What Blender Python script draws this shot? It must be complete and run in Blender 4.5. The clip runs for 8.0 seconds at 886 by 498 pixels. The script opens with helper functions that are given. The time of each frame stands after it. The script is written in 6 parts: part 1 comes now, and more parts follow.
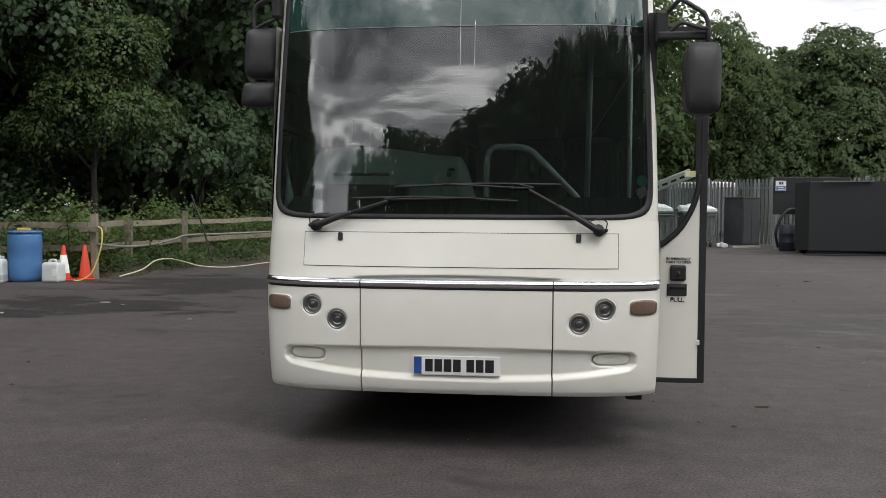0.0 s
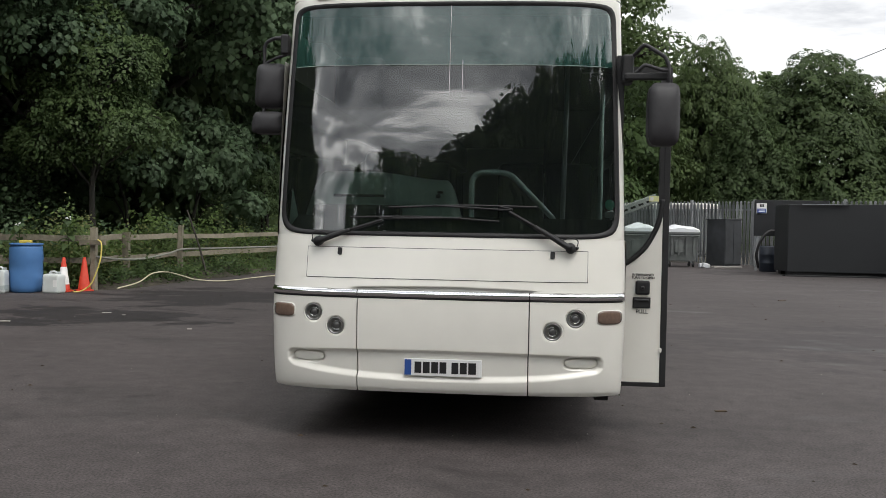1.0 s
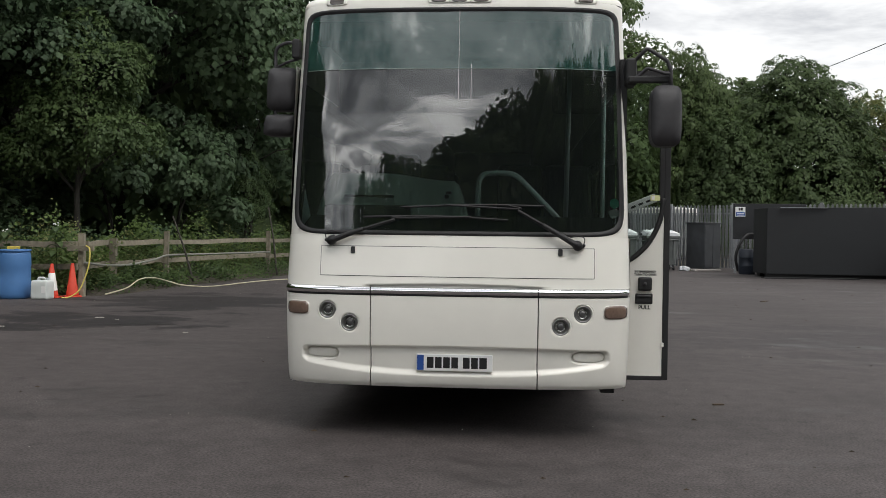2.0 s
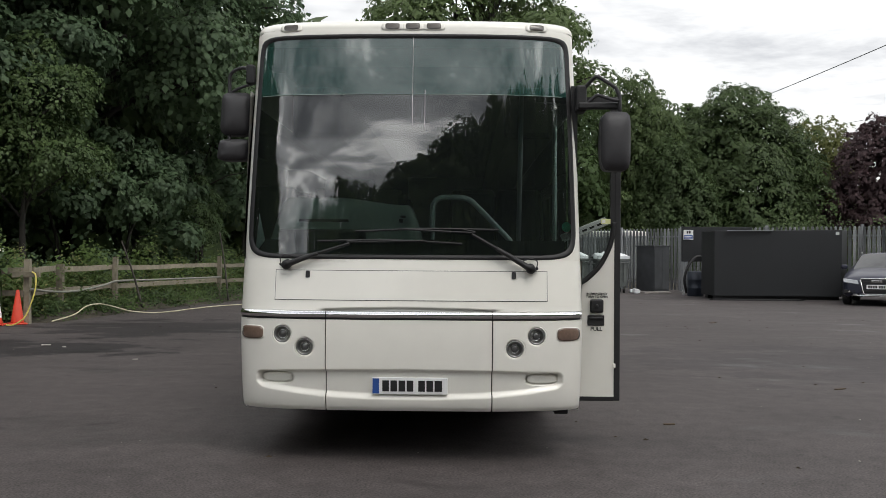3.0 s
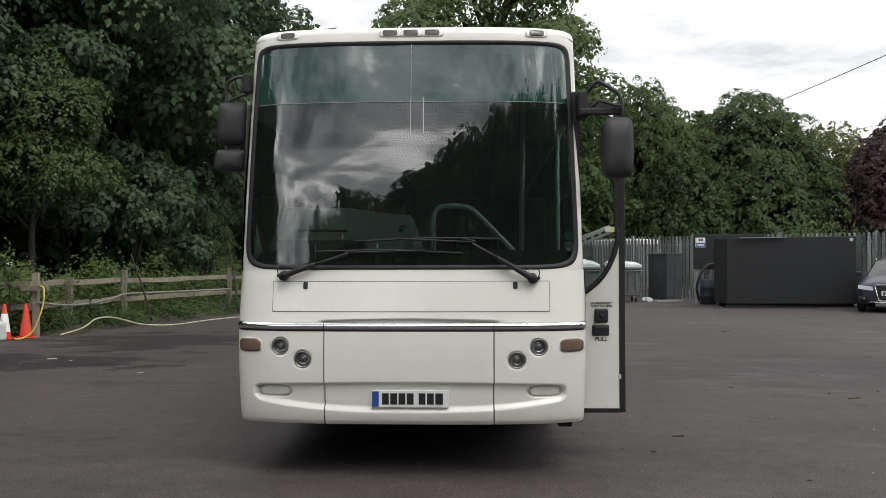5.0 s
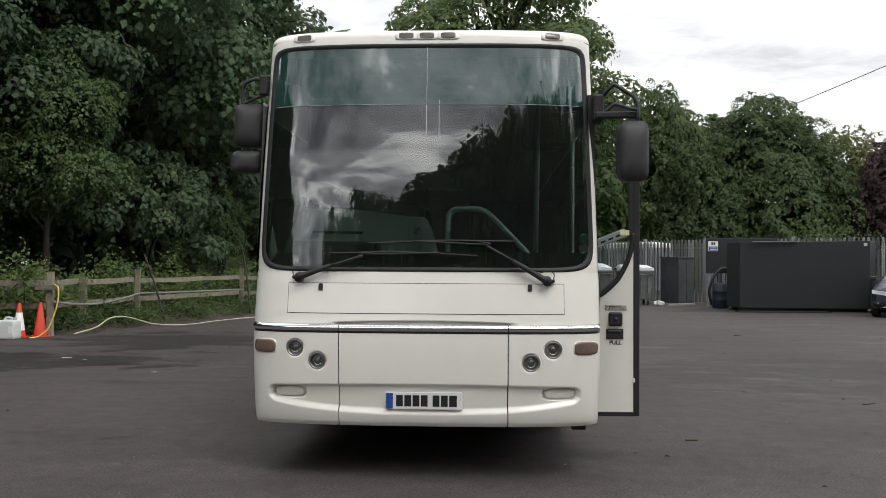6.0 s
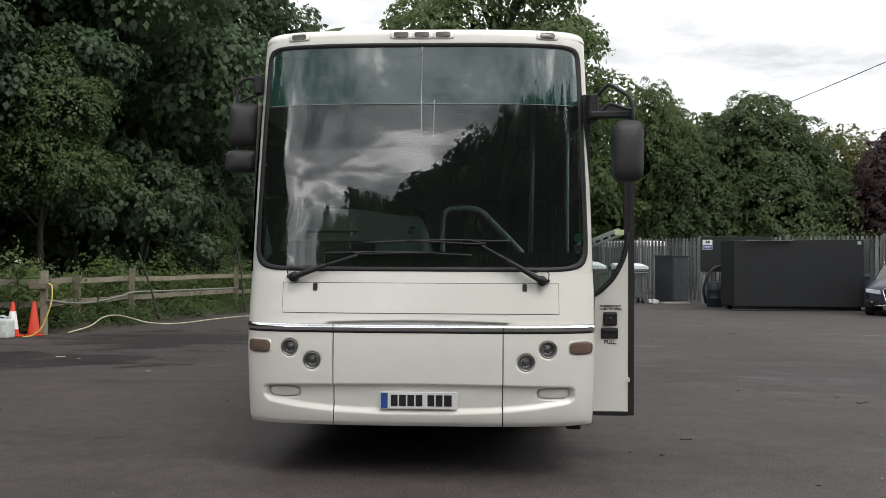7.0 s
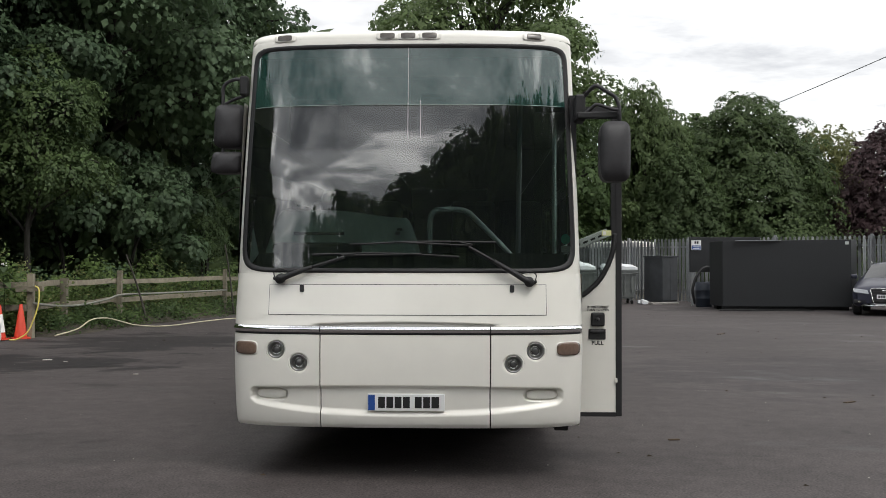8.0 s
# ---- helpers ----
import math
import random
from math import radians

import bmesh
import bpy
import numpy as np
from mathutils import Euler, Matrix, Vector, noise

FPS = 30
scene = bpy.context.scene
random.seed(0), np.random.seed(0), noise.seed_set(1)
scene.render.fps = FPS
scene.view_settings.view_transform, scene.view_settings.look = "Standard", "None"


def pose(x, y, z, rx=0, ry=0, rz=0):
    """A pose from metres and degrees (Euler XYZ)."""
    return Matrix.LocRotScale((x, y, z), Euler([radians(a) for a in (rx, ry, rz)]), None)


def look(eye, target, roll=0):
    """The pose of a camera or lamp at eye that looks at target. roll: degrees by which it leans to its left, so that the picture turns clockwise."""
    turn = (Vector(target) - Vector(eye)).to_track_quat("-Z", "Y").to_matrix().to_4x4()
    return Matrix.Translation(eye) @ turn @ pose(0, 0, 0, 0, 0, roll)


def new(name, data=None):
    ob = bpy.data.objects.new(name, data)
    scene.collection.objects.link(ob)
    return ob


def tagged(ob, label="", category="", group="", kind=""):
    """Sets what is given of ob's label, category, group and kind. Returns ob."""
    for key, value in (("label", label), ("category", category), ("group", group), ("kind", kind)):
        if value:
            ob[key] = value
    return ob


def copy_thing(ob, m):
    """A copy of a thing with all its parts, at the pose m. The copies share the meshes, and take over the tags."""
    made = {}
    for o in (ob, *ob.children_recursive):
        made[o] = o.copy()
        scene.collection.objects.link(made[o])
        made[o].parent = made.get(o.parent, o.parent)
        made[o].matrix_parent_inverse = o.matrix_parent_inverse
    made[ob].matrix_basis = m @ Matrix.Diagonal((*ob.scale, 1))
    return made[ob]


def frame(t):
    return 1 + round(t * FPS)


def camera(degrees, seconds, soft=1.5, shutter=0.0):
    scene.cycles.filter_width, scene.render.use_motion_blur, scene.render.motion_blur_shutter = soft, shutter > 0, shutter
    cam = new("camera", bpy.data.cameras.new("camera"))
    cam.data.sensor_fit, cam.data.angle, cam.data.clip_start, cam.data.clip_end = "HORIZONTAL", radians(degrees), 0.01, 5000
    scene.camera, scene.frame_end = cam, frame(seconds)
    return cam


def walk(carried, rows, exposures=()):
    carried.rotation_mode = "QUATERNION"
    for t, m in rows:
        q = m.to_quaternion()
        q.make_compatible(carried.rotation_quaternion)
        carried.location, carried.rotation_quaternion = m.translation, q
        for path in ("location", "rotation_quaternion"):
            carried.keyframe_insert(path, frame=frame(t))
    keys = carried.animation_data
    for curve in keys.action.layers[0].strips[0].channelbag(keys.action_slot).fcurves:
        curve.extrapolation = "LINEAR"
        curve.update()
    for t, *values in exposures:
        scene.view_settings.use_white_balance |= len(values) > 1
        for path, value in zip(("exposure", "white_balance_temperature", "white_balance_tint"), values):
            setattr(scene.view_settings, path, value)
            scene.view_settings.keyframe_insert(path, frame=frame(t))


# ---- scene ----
# ---- camera and walk ----
cam = camera(52.0, 8.0, soft=0.8)
PATH = [
    (0, (0.529, -5.383, 1.516), (0.303, -3.398, 1.419), 0.3),
    (0.1, (0.493, -5.519, 1.521), (0.228, -3.537, 1.473), 0.3),
    (0.2, (0.487, -5.588, 1.532), (0.219, -3.606, 1.524), 0.3),
    (0.3, (0.482, -5.691, 1.522), (0.213, -3.709, 1.507), 0.5),
    (0.4, (0.482, -5.729, 1.53), (0.209, -3.749, 1.483), 0.7),
    (0.5, (0.519, -5.794, 1.518), (0.265, -3.81, 1.514), 0.7),
    (0.6, (0.537, -5.842, 1.516), (0.301, -3.856, 1.495), 0.9),
    (0.7, (0.571, -5.902, 1.515), (0.374, -3.914, 1.438), 1.0),
    (0.8, (0.585, -5.967, 1.506), (0.388, -3.977, 1.444), 1.1),
    (0.9, (0.586, -6.002, 1.518), (0.376, -4.014, 1.437), 1.1),
    (1, (0.603, -6.034, 1.526), (0.401, -4.045, 1.468), 1.0),
    (1.1, (0.62, -6.098, 1.523), (0.441, -4.106, 1.501), 1.1),
    (1.2, (0.623, -6.099, 1.516), (0.462, -4.106, 1.473), 0.9),
    (2.3, (0.335, -6.275, 1.466), (0.191, -4.28, 1.423), 0.5),
    (2.5, (0.364, -6.282, 1.471), (0.26, -4.285, 1.429), 0.4),
    (2.7, (0.357, -6.247, 1.472), (0.276, -4.249, 1.449), 0.4),
    (3, (0.376, -6.286, 1.468), (0.328, -4.286, 1.479), 0.4),
    (3.5, (0.418, -6.287, 1.472), (0.404, -4.287, 1.481), 0.2),
    (4, (0.462, -6.248, 1.476), (0.46, -4.248, 1.512), -0.1),
    (4.2, (0.477, -6.235, 1.474), (0.468, -4.236, 1.517), -0.1),
    (4.5, (0.499, -6.188, 1.474), (0.468, -4.188, 1.503), -0.1),
    (4.8, (0.478, -6.159, 1.47), (0.432, -4.159, 1.481), -0.0),
    (5, (0.462, -6.164, 1.467), (0.386, -4.166, 1.5), -0.1),
    (5.2, (0.445, -6.179, 1.461), (0.353, -4.182, 1.506), -0.1),
    (6.5, (0.436, -6.175, 1.478), (0.338, -4.178, 1.511), 0.4),
    (7, (0.436, -6.173, 1.481), (0.347, -4.175, 1.514), 0.3),
    (7.5, (0.444, -6.172, 1.483), (0.364, -4.174, 1.509), 0.2),
    (8, (0.456, -6.156, 1.481), (0.389, -4.158, 1.517), 0.1),
]
EXPOSURES = [(0.0, -0.25), (1.0, -0.23), (2.3, -0.42), (2.5, -0.42), (3.0, -0.36), (3.5, -0.31), (8.0, -0.29)]
walk(cam, [(t, look(eye, target, roll)) for t, eye, target, roll in PATH], EXPOSURES)

# ---- world and sun: bright overcast with broken cloud ----
SUN_EL, SUN_AZ = radians(62), radians(148)
world = bpy.data.worlds.new("world")
scene.world = world
world.use_nodes = True
wn, wl = world.node_tree.nodes, world.node_tree.links
wn.clear()
w_out = wn.new("ShaderNodeOutputWorld")
w_bg = wn.new("ShaderNodeBackground")
w_sky = wn.new("ShaderNodeTexSky")
w_sky.sky_type = "NISHITA"
w_sky.sun_disc = False
w_sky.sun_elevation, w_sky.sun_rotation = SUN_EL, SUN_AZ
w_sky.dust_density = 2.0
w_tex = wn.new("ShaderNodeTexCoord")
w_sep = wn.new("ShaderNodeSeparateXYZ")
wl.new(w_tex.outputs["Generated"], w_sep.inputs[0])


def w_math(op, a, b=None, clamp=False):
    n = wn.new("ShaderNodeMath")
    n.operation, n.use_clamp = op, clamp
    for k, v in enumerate((a, b)):
        if v is None:
            continue
        if isinstance(v, (int, float)):
            n.inputs[k].default_value = v
        else:
            wl.new(v, n.inputs[k])
    return n.outputs[0]


# cloud deck: the direction projected on a flat layer overhead
w_den = w_math("ADD", w_math("MAXIMUM", w_sep.outputs[2], 0.0), 0.09)
w_com = wn.new("ShaderNodeCombineXYZ")
wl.new(w_math("DIVIDE", w_sep.outputs[0], w_den), w_com.inputs[0])
wl.new(w_math("DIVIDE", w_sep.outputs[1], w_den), w_com.inputs[1])
w_map = wn.new("ShaderNodeMapping")
w_map.inputs["Location"].default_value = (3.1, 1.7, 0.4)
w_map.inputs["Rotation"].default_value = (0, 0, 0.6)
w_map.inputs["Scale"].default_value = (1.0, 1.3, 1.0)
wl.new(w_com.outputs[0], w_map.inputs[0])
w_big = wn.new("ShaderNodeTexNoise")
w_big.inputs["Scale"].default_value, w_big.inputs["Detail"].default_value = 1.5, 12.0
w_big.inputs["Roughness"].default_value = 0.62
w_big.inputs["Distortion"].default_value = 0.15
wl.new(w_map.outputs[0], w_big.inputs["Vector"])
w_ramp = wn.new("ShaderNodeValToRGB")
w_ramp.color_ramp.elements[0].position, w_ramp.color_ramp.elements[0].color = 0.36, (0.62, 0.64, 0.68, 1)
w_ramp.color_ramp.elements[1].position, w_ramp.color_ramp.elements[1].color = 0.62, (5.8, 5.8, 5.7, 1)
mid = w_ramp.color_ramp.elements.new(0.50)
mid.color = (1.9, 1.93, 1.97, 1)
w_ramp.color_ramp.interpolation = "EASE"
wl.new(w_big.outputs[0], w_ramp.inputs[0])
# the deck away from the sun is thinner, paler and more even
w_soft = wn.new("ShaderNodeValToRGB")
w_soft.color_ramp.elements[0].position, w_soft.color_ramp.elements[0].color = 0.30, (0.96, 0.97, 1.0, 1)
w_soft.color_ramp.elements[1].position, w_soft.color_ramp.elements[1].color = 0.52, (1.60, 1.60, 1.59, 1)
wl.new(w_big.outputs[0], w_soft.inputs[0])
w_side = wn.new("ShaderNodeMapRange")
w_side.interpolation_type = "SMOOTHSTEP"
w_side.inputs["From Min"].default_value, w_side.inputs["From Max"].default_value = -0.1, 0.65
wl.new(w_sep.outputs[1], w_side.inputs["Value"])
w_lit = wn.new("ShaderNodeMix")
w_lit.data_type = "RGBA"
wl.new(w_side.outputs[0], w_lit.inputs["Factor"])
wl.new(w_ramp.outputs[0], w_lit.inputs["A"])
wl.new(w_soft.outputs[0], w_lit.inputs["B"])
w_skys = wn.new("ShaderNodeVectorMath")
w_skys.operation = "SCALE"
wl.new(w_sky.outputs[0], w_skys.inputs[0])
w_skys.inputs["Scale"].default_value = 0.12
w_mix = wn.new("ShaderNodeMix")
w_mix.data_type = "RGBA"
w_mix.inputs["Factor"].default_value = 0.88
wl.new(w_skys.outputs[0], w_mix.inputs["A"])
wl.new(w_lit.outputs["Result"], w_mix.inputs["B"])
wl.new(w_mix.outputs["Result"], w_bg.inputs[0])
w_bg.inputs[1].default_value = 1.0
wl.new(w_bg.outputs[0], w_out.inputs[0])

sun_data = bpy.data.lights.new("sun", "SUN")
sun_data.energy, sun_data.angle, sun_data.color = 1.5, radians(24), (1.0, 0.95, 0.88)
sun = new("sun", sun_data)
sun.matrix_world = look((14, -22, 50), (0, 0, 0))


# ---- materials ----
def mat(name, col, rough=0.6, metal=0.0, vary=0.12, scale=8.0, bump=0.0, bscale=60.0, spec=0.5, col2=None, rand=0.0, island=0.0, coat=0.0):
    """Principled surface: colour in two scales of mottling, a fine relief, and a shift from piece to piece."""
    m = bpy.data.materials.new(name)
    m.use_nodes = True
    nt = m.node_tree
    p = nt.nodes["Principled BSDF"]
    p.inputs["Roughness"].default_value, p.inputs["Metallic"].default_value = rough, metal
    p.inputs["Specular IOR Level"].default_value = spec
    p.inputs["Coat Weight"].default_value = coat
    tc = nt.nodes.new("ShaderNodeTexCoord")
    n1 = nt.nodes.new("ShaderNodeTexNoise")
    n1.inputs["Scale"].default_value, n1.inputs["Detail"].default_value = scale, 6
    n2 = nt.nodes.new("ShaderNodeTexNoise")
    n2.inputs["Scale"].default_value, n2.inputs["Detail"].default_value = scale * 0.13, 4
    nt.links.new(tc.outputs["Object"], n1.inputs["Vector"])
    nt.links.new(tc.outputs["Object"], n2.inputs["Vector"])
    add = nt.nodes.new("ShaderNodeMath")
    add.operation = "ADD"
    nt.links.new(n1.outputs[0], add.inputs[0])
    nt.links.new(n2.outputs[0], add.inputs[1])
    last = add.outputs[0]
    for on, node, sock in ((rand, "ShaderNodeObjectInfo", "Random"), (island, "ShaderNodeNewGeometry", "Random Per Island")):
        if on:
            src = nt.nodes.new(node)
            ma = nt.nodes.new("ShaderNodeMath")
            ma.operation = "MULTIPLY_ADD"
            nt.links.new(src.outputs[sock], ma.inputs[0])
            ma.inputs[1].default_value = on
            nt.links.new(last, ma.inputs[2])
            sub = nt.nodes.new("ShaderNodeMath")
            sub.operation = "SUBTRACT"
            nt.links.new(ma.outputs[0], sub.inputs[0])
            sub.inputs[1].default_value = on * 0.5
            last = sub.outputs[0]
    ramp = nt.nodes.new("ShaderNodeValToRGB")
    a = [max(0.0, c * (1 - vary)) for c in col]
    b = col2 or [c * (1 + vary) for c in col]
    ramp.color_ramp.elements[0].position, ramp.color_ramp.elements[0].color = 0.30, (*a, 1)
    ramp.color_ramp.elements[1].position, ramp.color_ramp.elements[1].color = 0.70, (*b[:3], 1)
    half = nt.nodes.new("ShaderNodeMath")
    half.operation = "MULTIPLY"
    half.inputs[1].default_value = 0.5
    nt.links.new(last, half.inputs[0])
    nt.links.new(half.outputs[0], ramp.inputs[0])
    nt.links.new(ramp.outputs[0], p.inputs["Base Color"])
    if bump:
        n3 = nt.nodes.new("ShaderNodeTexNoise")
        n3.inputs["Scale"].default_value, n3.inputs["Detail"].default_value = bscale, 5
        nt.links.new(tc.outputs["Object"], n3.inputs["Vector"])
        bp = nt.nodes.new("ShaderNodeBump")
        bp.inputs["Strength"].default_value, bp.inputs["Distance"].default_value = bump, 0.02
        nt.links.new(n3.outputs[0], bp.inputs["Height"])
        nt.links.new(bp.outputs[0], p.inputs["Normal"])
    return m


def leaf_mat(name, dark, light, through_light=0.42):
    m = bpy.data.materials.new(name)
    m.use_nodes = True
    nt = m.node_tree
    p = nt.nodes["Principled BSDF"]
    out = nt.nodes["Material Output"]
    p.inputs["Roughness"].default_value = 0.5
    p.inputs["Specular IOR Level"].default_value = 0.2
    geo = nt.nodes.new("ShaderNodeNewGeometry")
    tc = nt.nodes.new("ShaderNodeTexCoord")
    nz = nt.nodes.new("ShaderNodeTexNoise")
    nz.inputs["Scale"].default_value, nz.inputs["Detail"].default_value = 0.9, 4
    nt.links.new(tc.outputs["Object"], nz.inputs["Vector"])
    av = nt.nodes.new("ShaderNodeMix")
    av.inputs[0].default_value = 0.74
    nt.links.new(geo.outputs["Random Per Island"], av.inputs[2])
    nt.links.new(nz.outputs[0], av.inputs[3])
    ramp = nt.nodes.new("ShaderNodeValToRGB")
    ramp.color_ramp.elements[0].position, ramp.color_ramp.elements[0].color = 0.2, (*dark, 1)
    ramp.color_ramp.elements[1].position, ramp.color_ramp.elements[1].color = 0.8, (*light, 1)
    oi = nt.nodes.new("ShaderNodeObjectInfo")
    tone = nt.nodes.new("ShaderNodeMath")
    tone.operation = "MULTIPLY_ADD"
    nt.links.new(oi.outputs["Random"], tone.inputs[0])
    tone.inputs[1].default_value = 0.34
    nt.links.new(av.outputs[0], tone.inputs[2])
    shift = nt.nodes.new("ShaderNodeMath")
    shift.operation = "SUBTRACT"
    nt.links.new(tone.outputs[0], shift.inputs[0])
    shift.inputs[1].default_value = 0.17
    nt.links.new(shift.outputs[0], ramp.inputs[0])
    nt.links.new(ramp.outputs[0], p.inputs["Base Color"])
    tr = nt.nodes.new("ShaderNodeBsdfTranslucent")
    nt.links.new(ramp.outputs[0], tr.inputs[0])
    mx = nt.nodes.new("ShaderNodeMixShader")
    mx.inputs[0].default_value = through_light
    nt.links.new(p.outputs[0], mx.inputs[1])
    nt.links.new(tr.outputs[0], mx.inputs[2])
    nt.links.new(mx.outputs[0], out.inputs[0])
    return m


def glass_mat(name, tint, ior=1.52, rough=0.0, film=None, film_share=0.06):
    """A pane: tinted clear view plus mirror gloss by Fresnel."""
    m = bpy.data.materials.new(name)
    m.use_nodes = True
    nt = m.node_tree
    nt.nodes.remove(nt.nodes["Principled BSDF"])
    tr = nt.nodes.new("ShaderNodeBsdfTransparent")
    tr.inputs[0].default_value = (*tint, 1)
    gl = nt.nodes.new("ShaderNodeBsdfGlossy")
    gl.inputs["Roughness"].default_value = rough
    fr = nt.nodes.new("ShaderNodeFresnel")
    fr.inputs[0].default_value = ior
    mx = nt.nodes.new("ShaderNodeMixShader")
    nt.links.new(fr.outputs[0], mx.inputs[0])
    nt.links.new(tr.outputs[0], mx.inputs[1])
    if film:
        df = nt.nodes.new("ShaderNodeBsdfDiffuse")
        df.inputs[0].default_value = (*film, 1)
        m2 = nt.nodes.new("ShaderNodeMixShader")
        m2.inputs[0].default_value = film_share
        nt.links.new(tr.outputs[0], m2.inputs[1])
        nt.links.new(df.outputs[0], m2.inputs[2])
        nt.links.new(m2.outputs[0], mx.inputs[1])
    nt.links.new(gl.outputs[0], mx.inputs[2])
    nt.links.new(mx.outputs[0], nt.nodes["Material Output"].inputs[0])
    return m


M_WHITE = mat("coach_paint", (0.78, 0.765, 0.705), 0.28, vary=0.045, scale=4, bump=0.02, bscale=9, coat=0.3)
M_BLACK = mat("black_rubber", (0.012, 0.012, 0.013), 0.6, vary=0.2, bump=0.1)
M_PLASTIC = mat("mirror_plastic", (0.035, 0.034, 0.037), 0.55, vary=0.15, scale=30, bump=0.15, bscale=500)
M_CHROME = mat("chrome", (0.85, 0.85, 0.85), 0.05, 1.0, vary=0.03)
M_STEEL = mat("galvanised_steel", (0.30, 0.31, 0.32), 0.5, 0.2, vary=0.25, scale=14, bump=0.1, rand=0.5)
# the windscreen's film is painted haze, a faint pale veil that lifts its blacks
M_GLASS = glass_mat("windscreen_glass", (0.62, 0.74, 0.70), 1.95, film=(0.30, 0.36, 0.36), film_share=0.022)
M_BAND = glass_mat("sun_strip_glass", (0.20, 0.42, 0.35), 1.95, film=(0.06, 0.19, 0.165), film_share=0.26)
M_INNER = glass_mat("inner_glass_face", (0.97, 0.98, 0.975), 1.02)
M_CLEAR = glass_mat("clear_glass", (0.88, 0.92, 0.90))
M_DARKGLASS = glass_mat("tinted_glass", (0.03, 0.035, 0.035))
M_MARKER = mat("marker_lens", (0.07, 0.06, 0.05), 0.2, vary=0.2, scale=60, coat=0.5)
M_AMBER = mat("indicator_lens", (0.16, 0.108, 0.083), 0.18, vary=0.2, scale=60, coat=0.6)
M_DASH = mat("dashboard_vinyl", (0.24, 0.31, 0.28), 0.6, vary=0.1, scale=20, bump=0.1, bscale=300)
M_POLE = mat("pole_grey", (0.16, 0.17, 0.175), 0.4, vary=0.08)
M_RAIL = mat("mint_handrail_paint", (0.42, 0.48, 0.465), 0.4, vary=0.06)
M_INTERIOR = mat("interior_trim", (0.025, 0.028, 0.028), 0.8, vary=0.2)
M_TYRE = mat("tyre_rubber", (0.02, 0.02, 0.02), 0.8, vary=0.2, bump=0.2)
M_WOOD = mat("weathered_wood", (0.205, 0.182, 0.135), 0.85, vary=0.40, scale=10, bump=0.5, bscale=30, rand=0.4)
M_BARK = mat("bark", (0.030, 0.026, 0.021), 0.9, vary=0.4, scale=6, bump=0.8, bscale=18)
M_SYC = leaf_mat("sycamore_leaf", (0.057, 0.091, 0.052), (0.120, 0.178, 0.090))
M_LIME = leaf_mat("bright_leaf", (0.055, 0.088, 0.038), (0.118, 0.170, 0.062))
M_FAR = leaf_mat("horse_chestnut_leaf", (0.058, 0.088, 0.037), (0.114, 0.160, 0.060))
M_PALE = leaf_mat("willow_leaf", (0.040, 0.064, 0.028), (0.082, 0.120, 0.050))
M_BIRCH = leaf_mat("birch_leaf", (0.090, 0.102, 0.034), (0.180, 0.192, 0.066))
M_COPPER = leaf_mat("copper_beech_leaf", (0.042, 0.028, 0.031), (0.080, 0.050, 0.053))
M_WEED = leaf_mat("dry_weed_leaf", (0.075, 0.097, 0.032), (0.230, 0.240, 0.100))
M_BUSH = leaf_mat("bramble_leaf", (0.036, 0.062, 0.022), (0.130, 0.190, 0.060))


# ---- builders ----
def thing(name, label, category, at=(0, 0, 0), rz=0.0, group="", kind=""):
    ob = new(name)
    ob.empty_display_size = 0.2
    ob.matrix_world = pose(*at, 0, 0, rz)
    return tagged(ob, label, category, group, kind)


def part(name, bm, material, parent, label="", smooth=False, edge=None):
    """One bmesh as one mesh object under a thing or a part, in the parent's own space."""
    me = bpy.data.meshes.new(name)
    bm.normal_update()
    bm.to_mesh(me)
    bm.free()
    me.materials.append(material)
    if smooth:
        me.shade_smooth()
    ob = new(name, me)
    if parent is not None:
        ob.parent = parent
    if edge:
        bv = ob.modifiers.new("edge", "BEVEL")
        bv.width, bv.segments, bv.limit_method = edge, 2, "ANGLE"
    return tagged(ob, label)


def box(bm, x0, y0, z0, x1, y1, z1, m=None):
    vs = [bm.verts.new((x, y, z)) for z in (z0, z1) for y in (y0, y1) for x in (x0, x1)]
    if m is not None:
        for v in vs:
            v.co = m @ v.co
    for f in ((0, 2, 3, 1), (4, 5, 7, 6), (0, 1, 5, 4), (2, 6, 7, 3), (0, 4, 6, 2), (1, 3, 7, 5)):
        bm.faces.new([vs[i] for i in f])
    return bm


def boxed(*a, m=None):
    return box(bmesh.new(), *a, m=m)


def lathe(profile, n=24, bm=None, m=None):
    """Turns a profile of (radius, height) about z."""
    bm = bm or bmesh.new()
    rows = []
    for r, z in profile:
        rows.append([bm.verts.new((r * math.cos(2 * math.pi * k / n), r * math.sin(2 * math.pi * k / n), z)) for k in range(n)])
    for a, b in zip(rows, rows[1:]):
        for k in range(n):
            bm.faces.new((a[k], a[(k + 1) % n], b[(k + 1) % n], b[k]))
    bm.faces.new(rows[0][::-1])
    bm.faces.new(rows[-1])
    if m is not None:
        for r in rows:
            for v in r:
                v.co = m @ v.co
    return bm


def smooth_line(pts, per=8):
    """A smooth line through the points (Catmull-Rom)."""
    P = [Vector(p) for p in pts]
    P = [2 * P[0] - P[1]] + P + [2 * P[-1] - P[-2]]
    out = []
    for i in range(1, len(P) - 2):
        a, b, c, d = P[i - 1:i + 3]
        for k in range(per):
            t = k / per
            out.append(0.5 * ((2 * b) + (c - a) * t + (2 * a - 5 * b + 4 * c - d) * t * t + (3 * b - a - 3 * c + d) * t ** 3))
    out.append(P[-2])
    return out


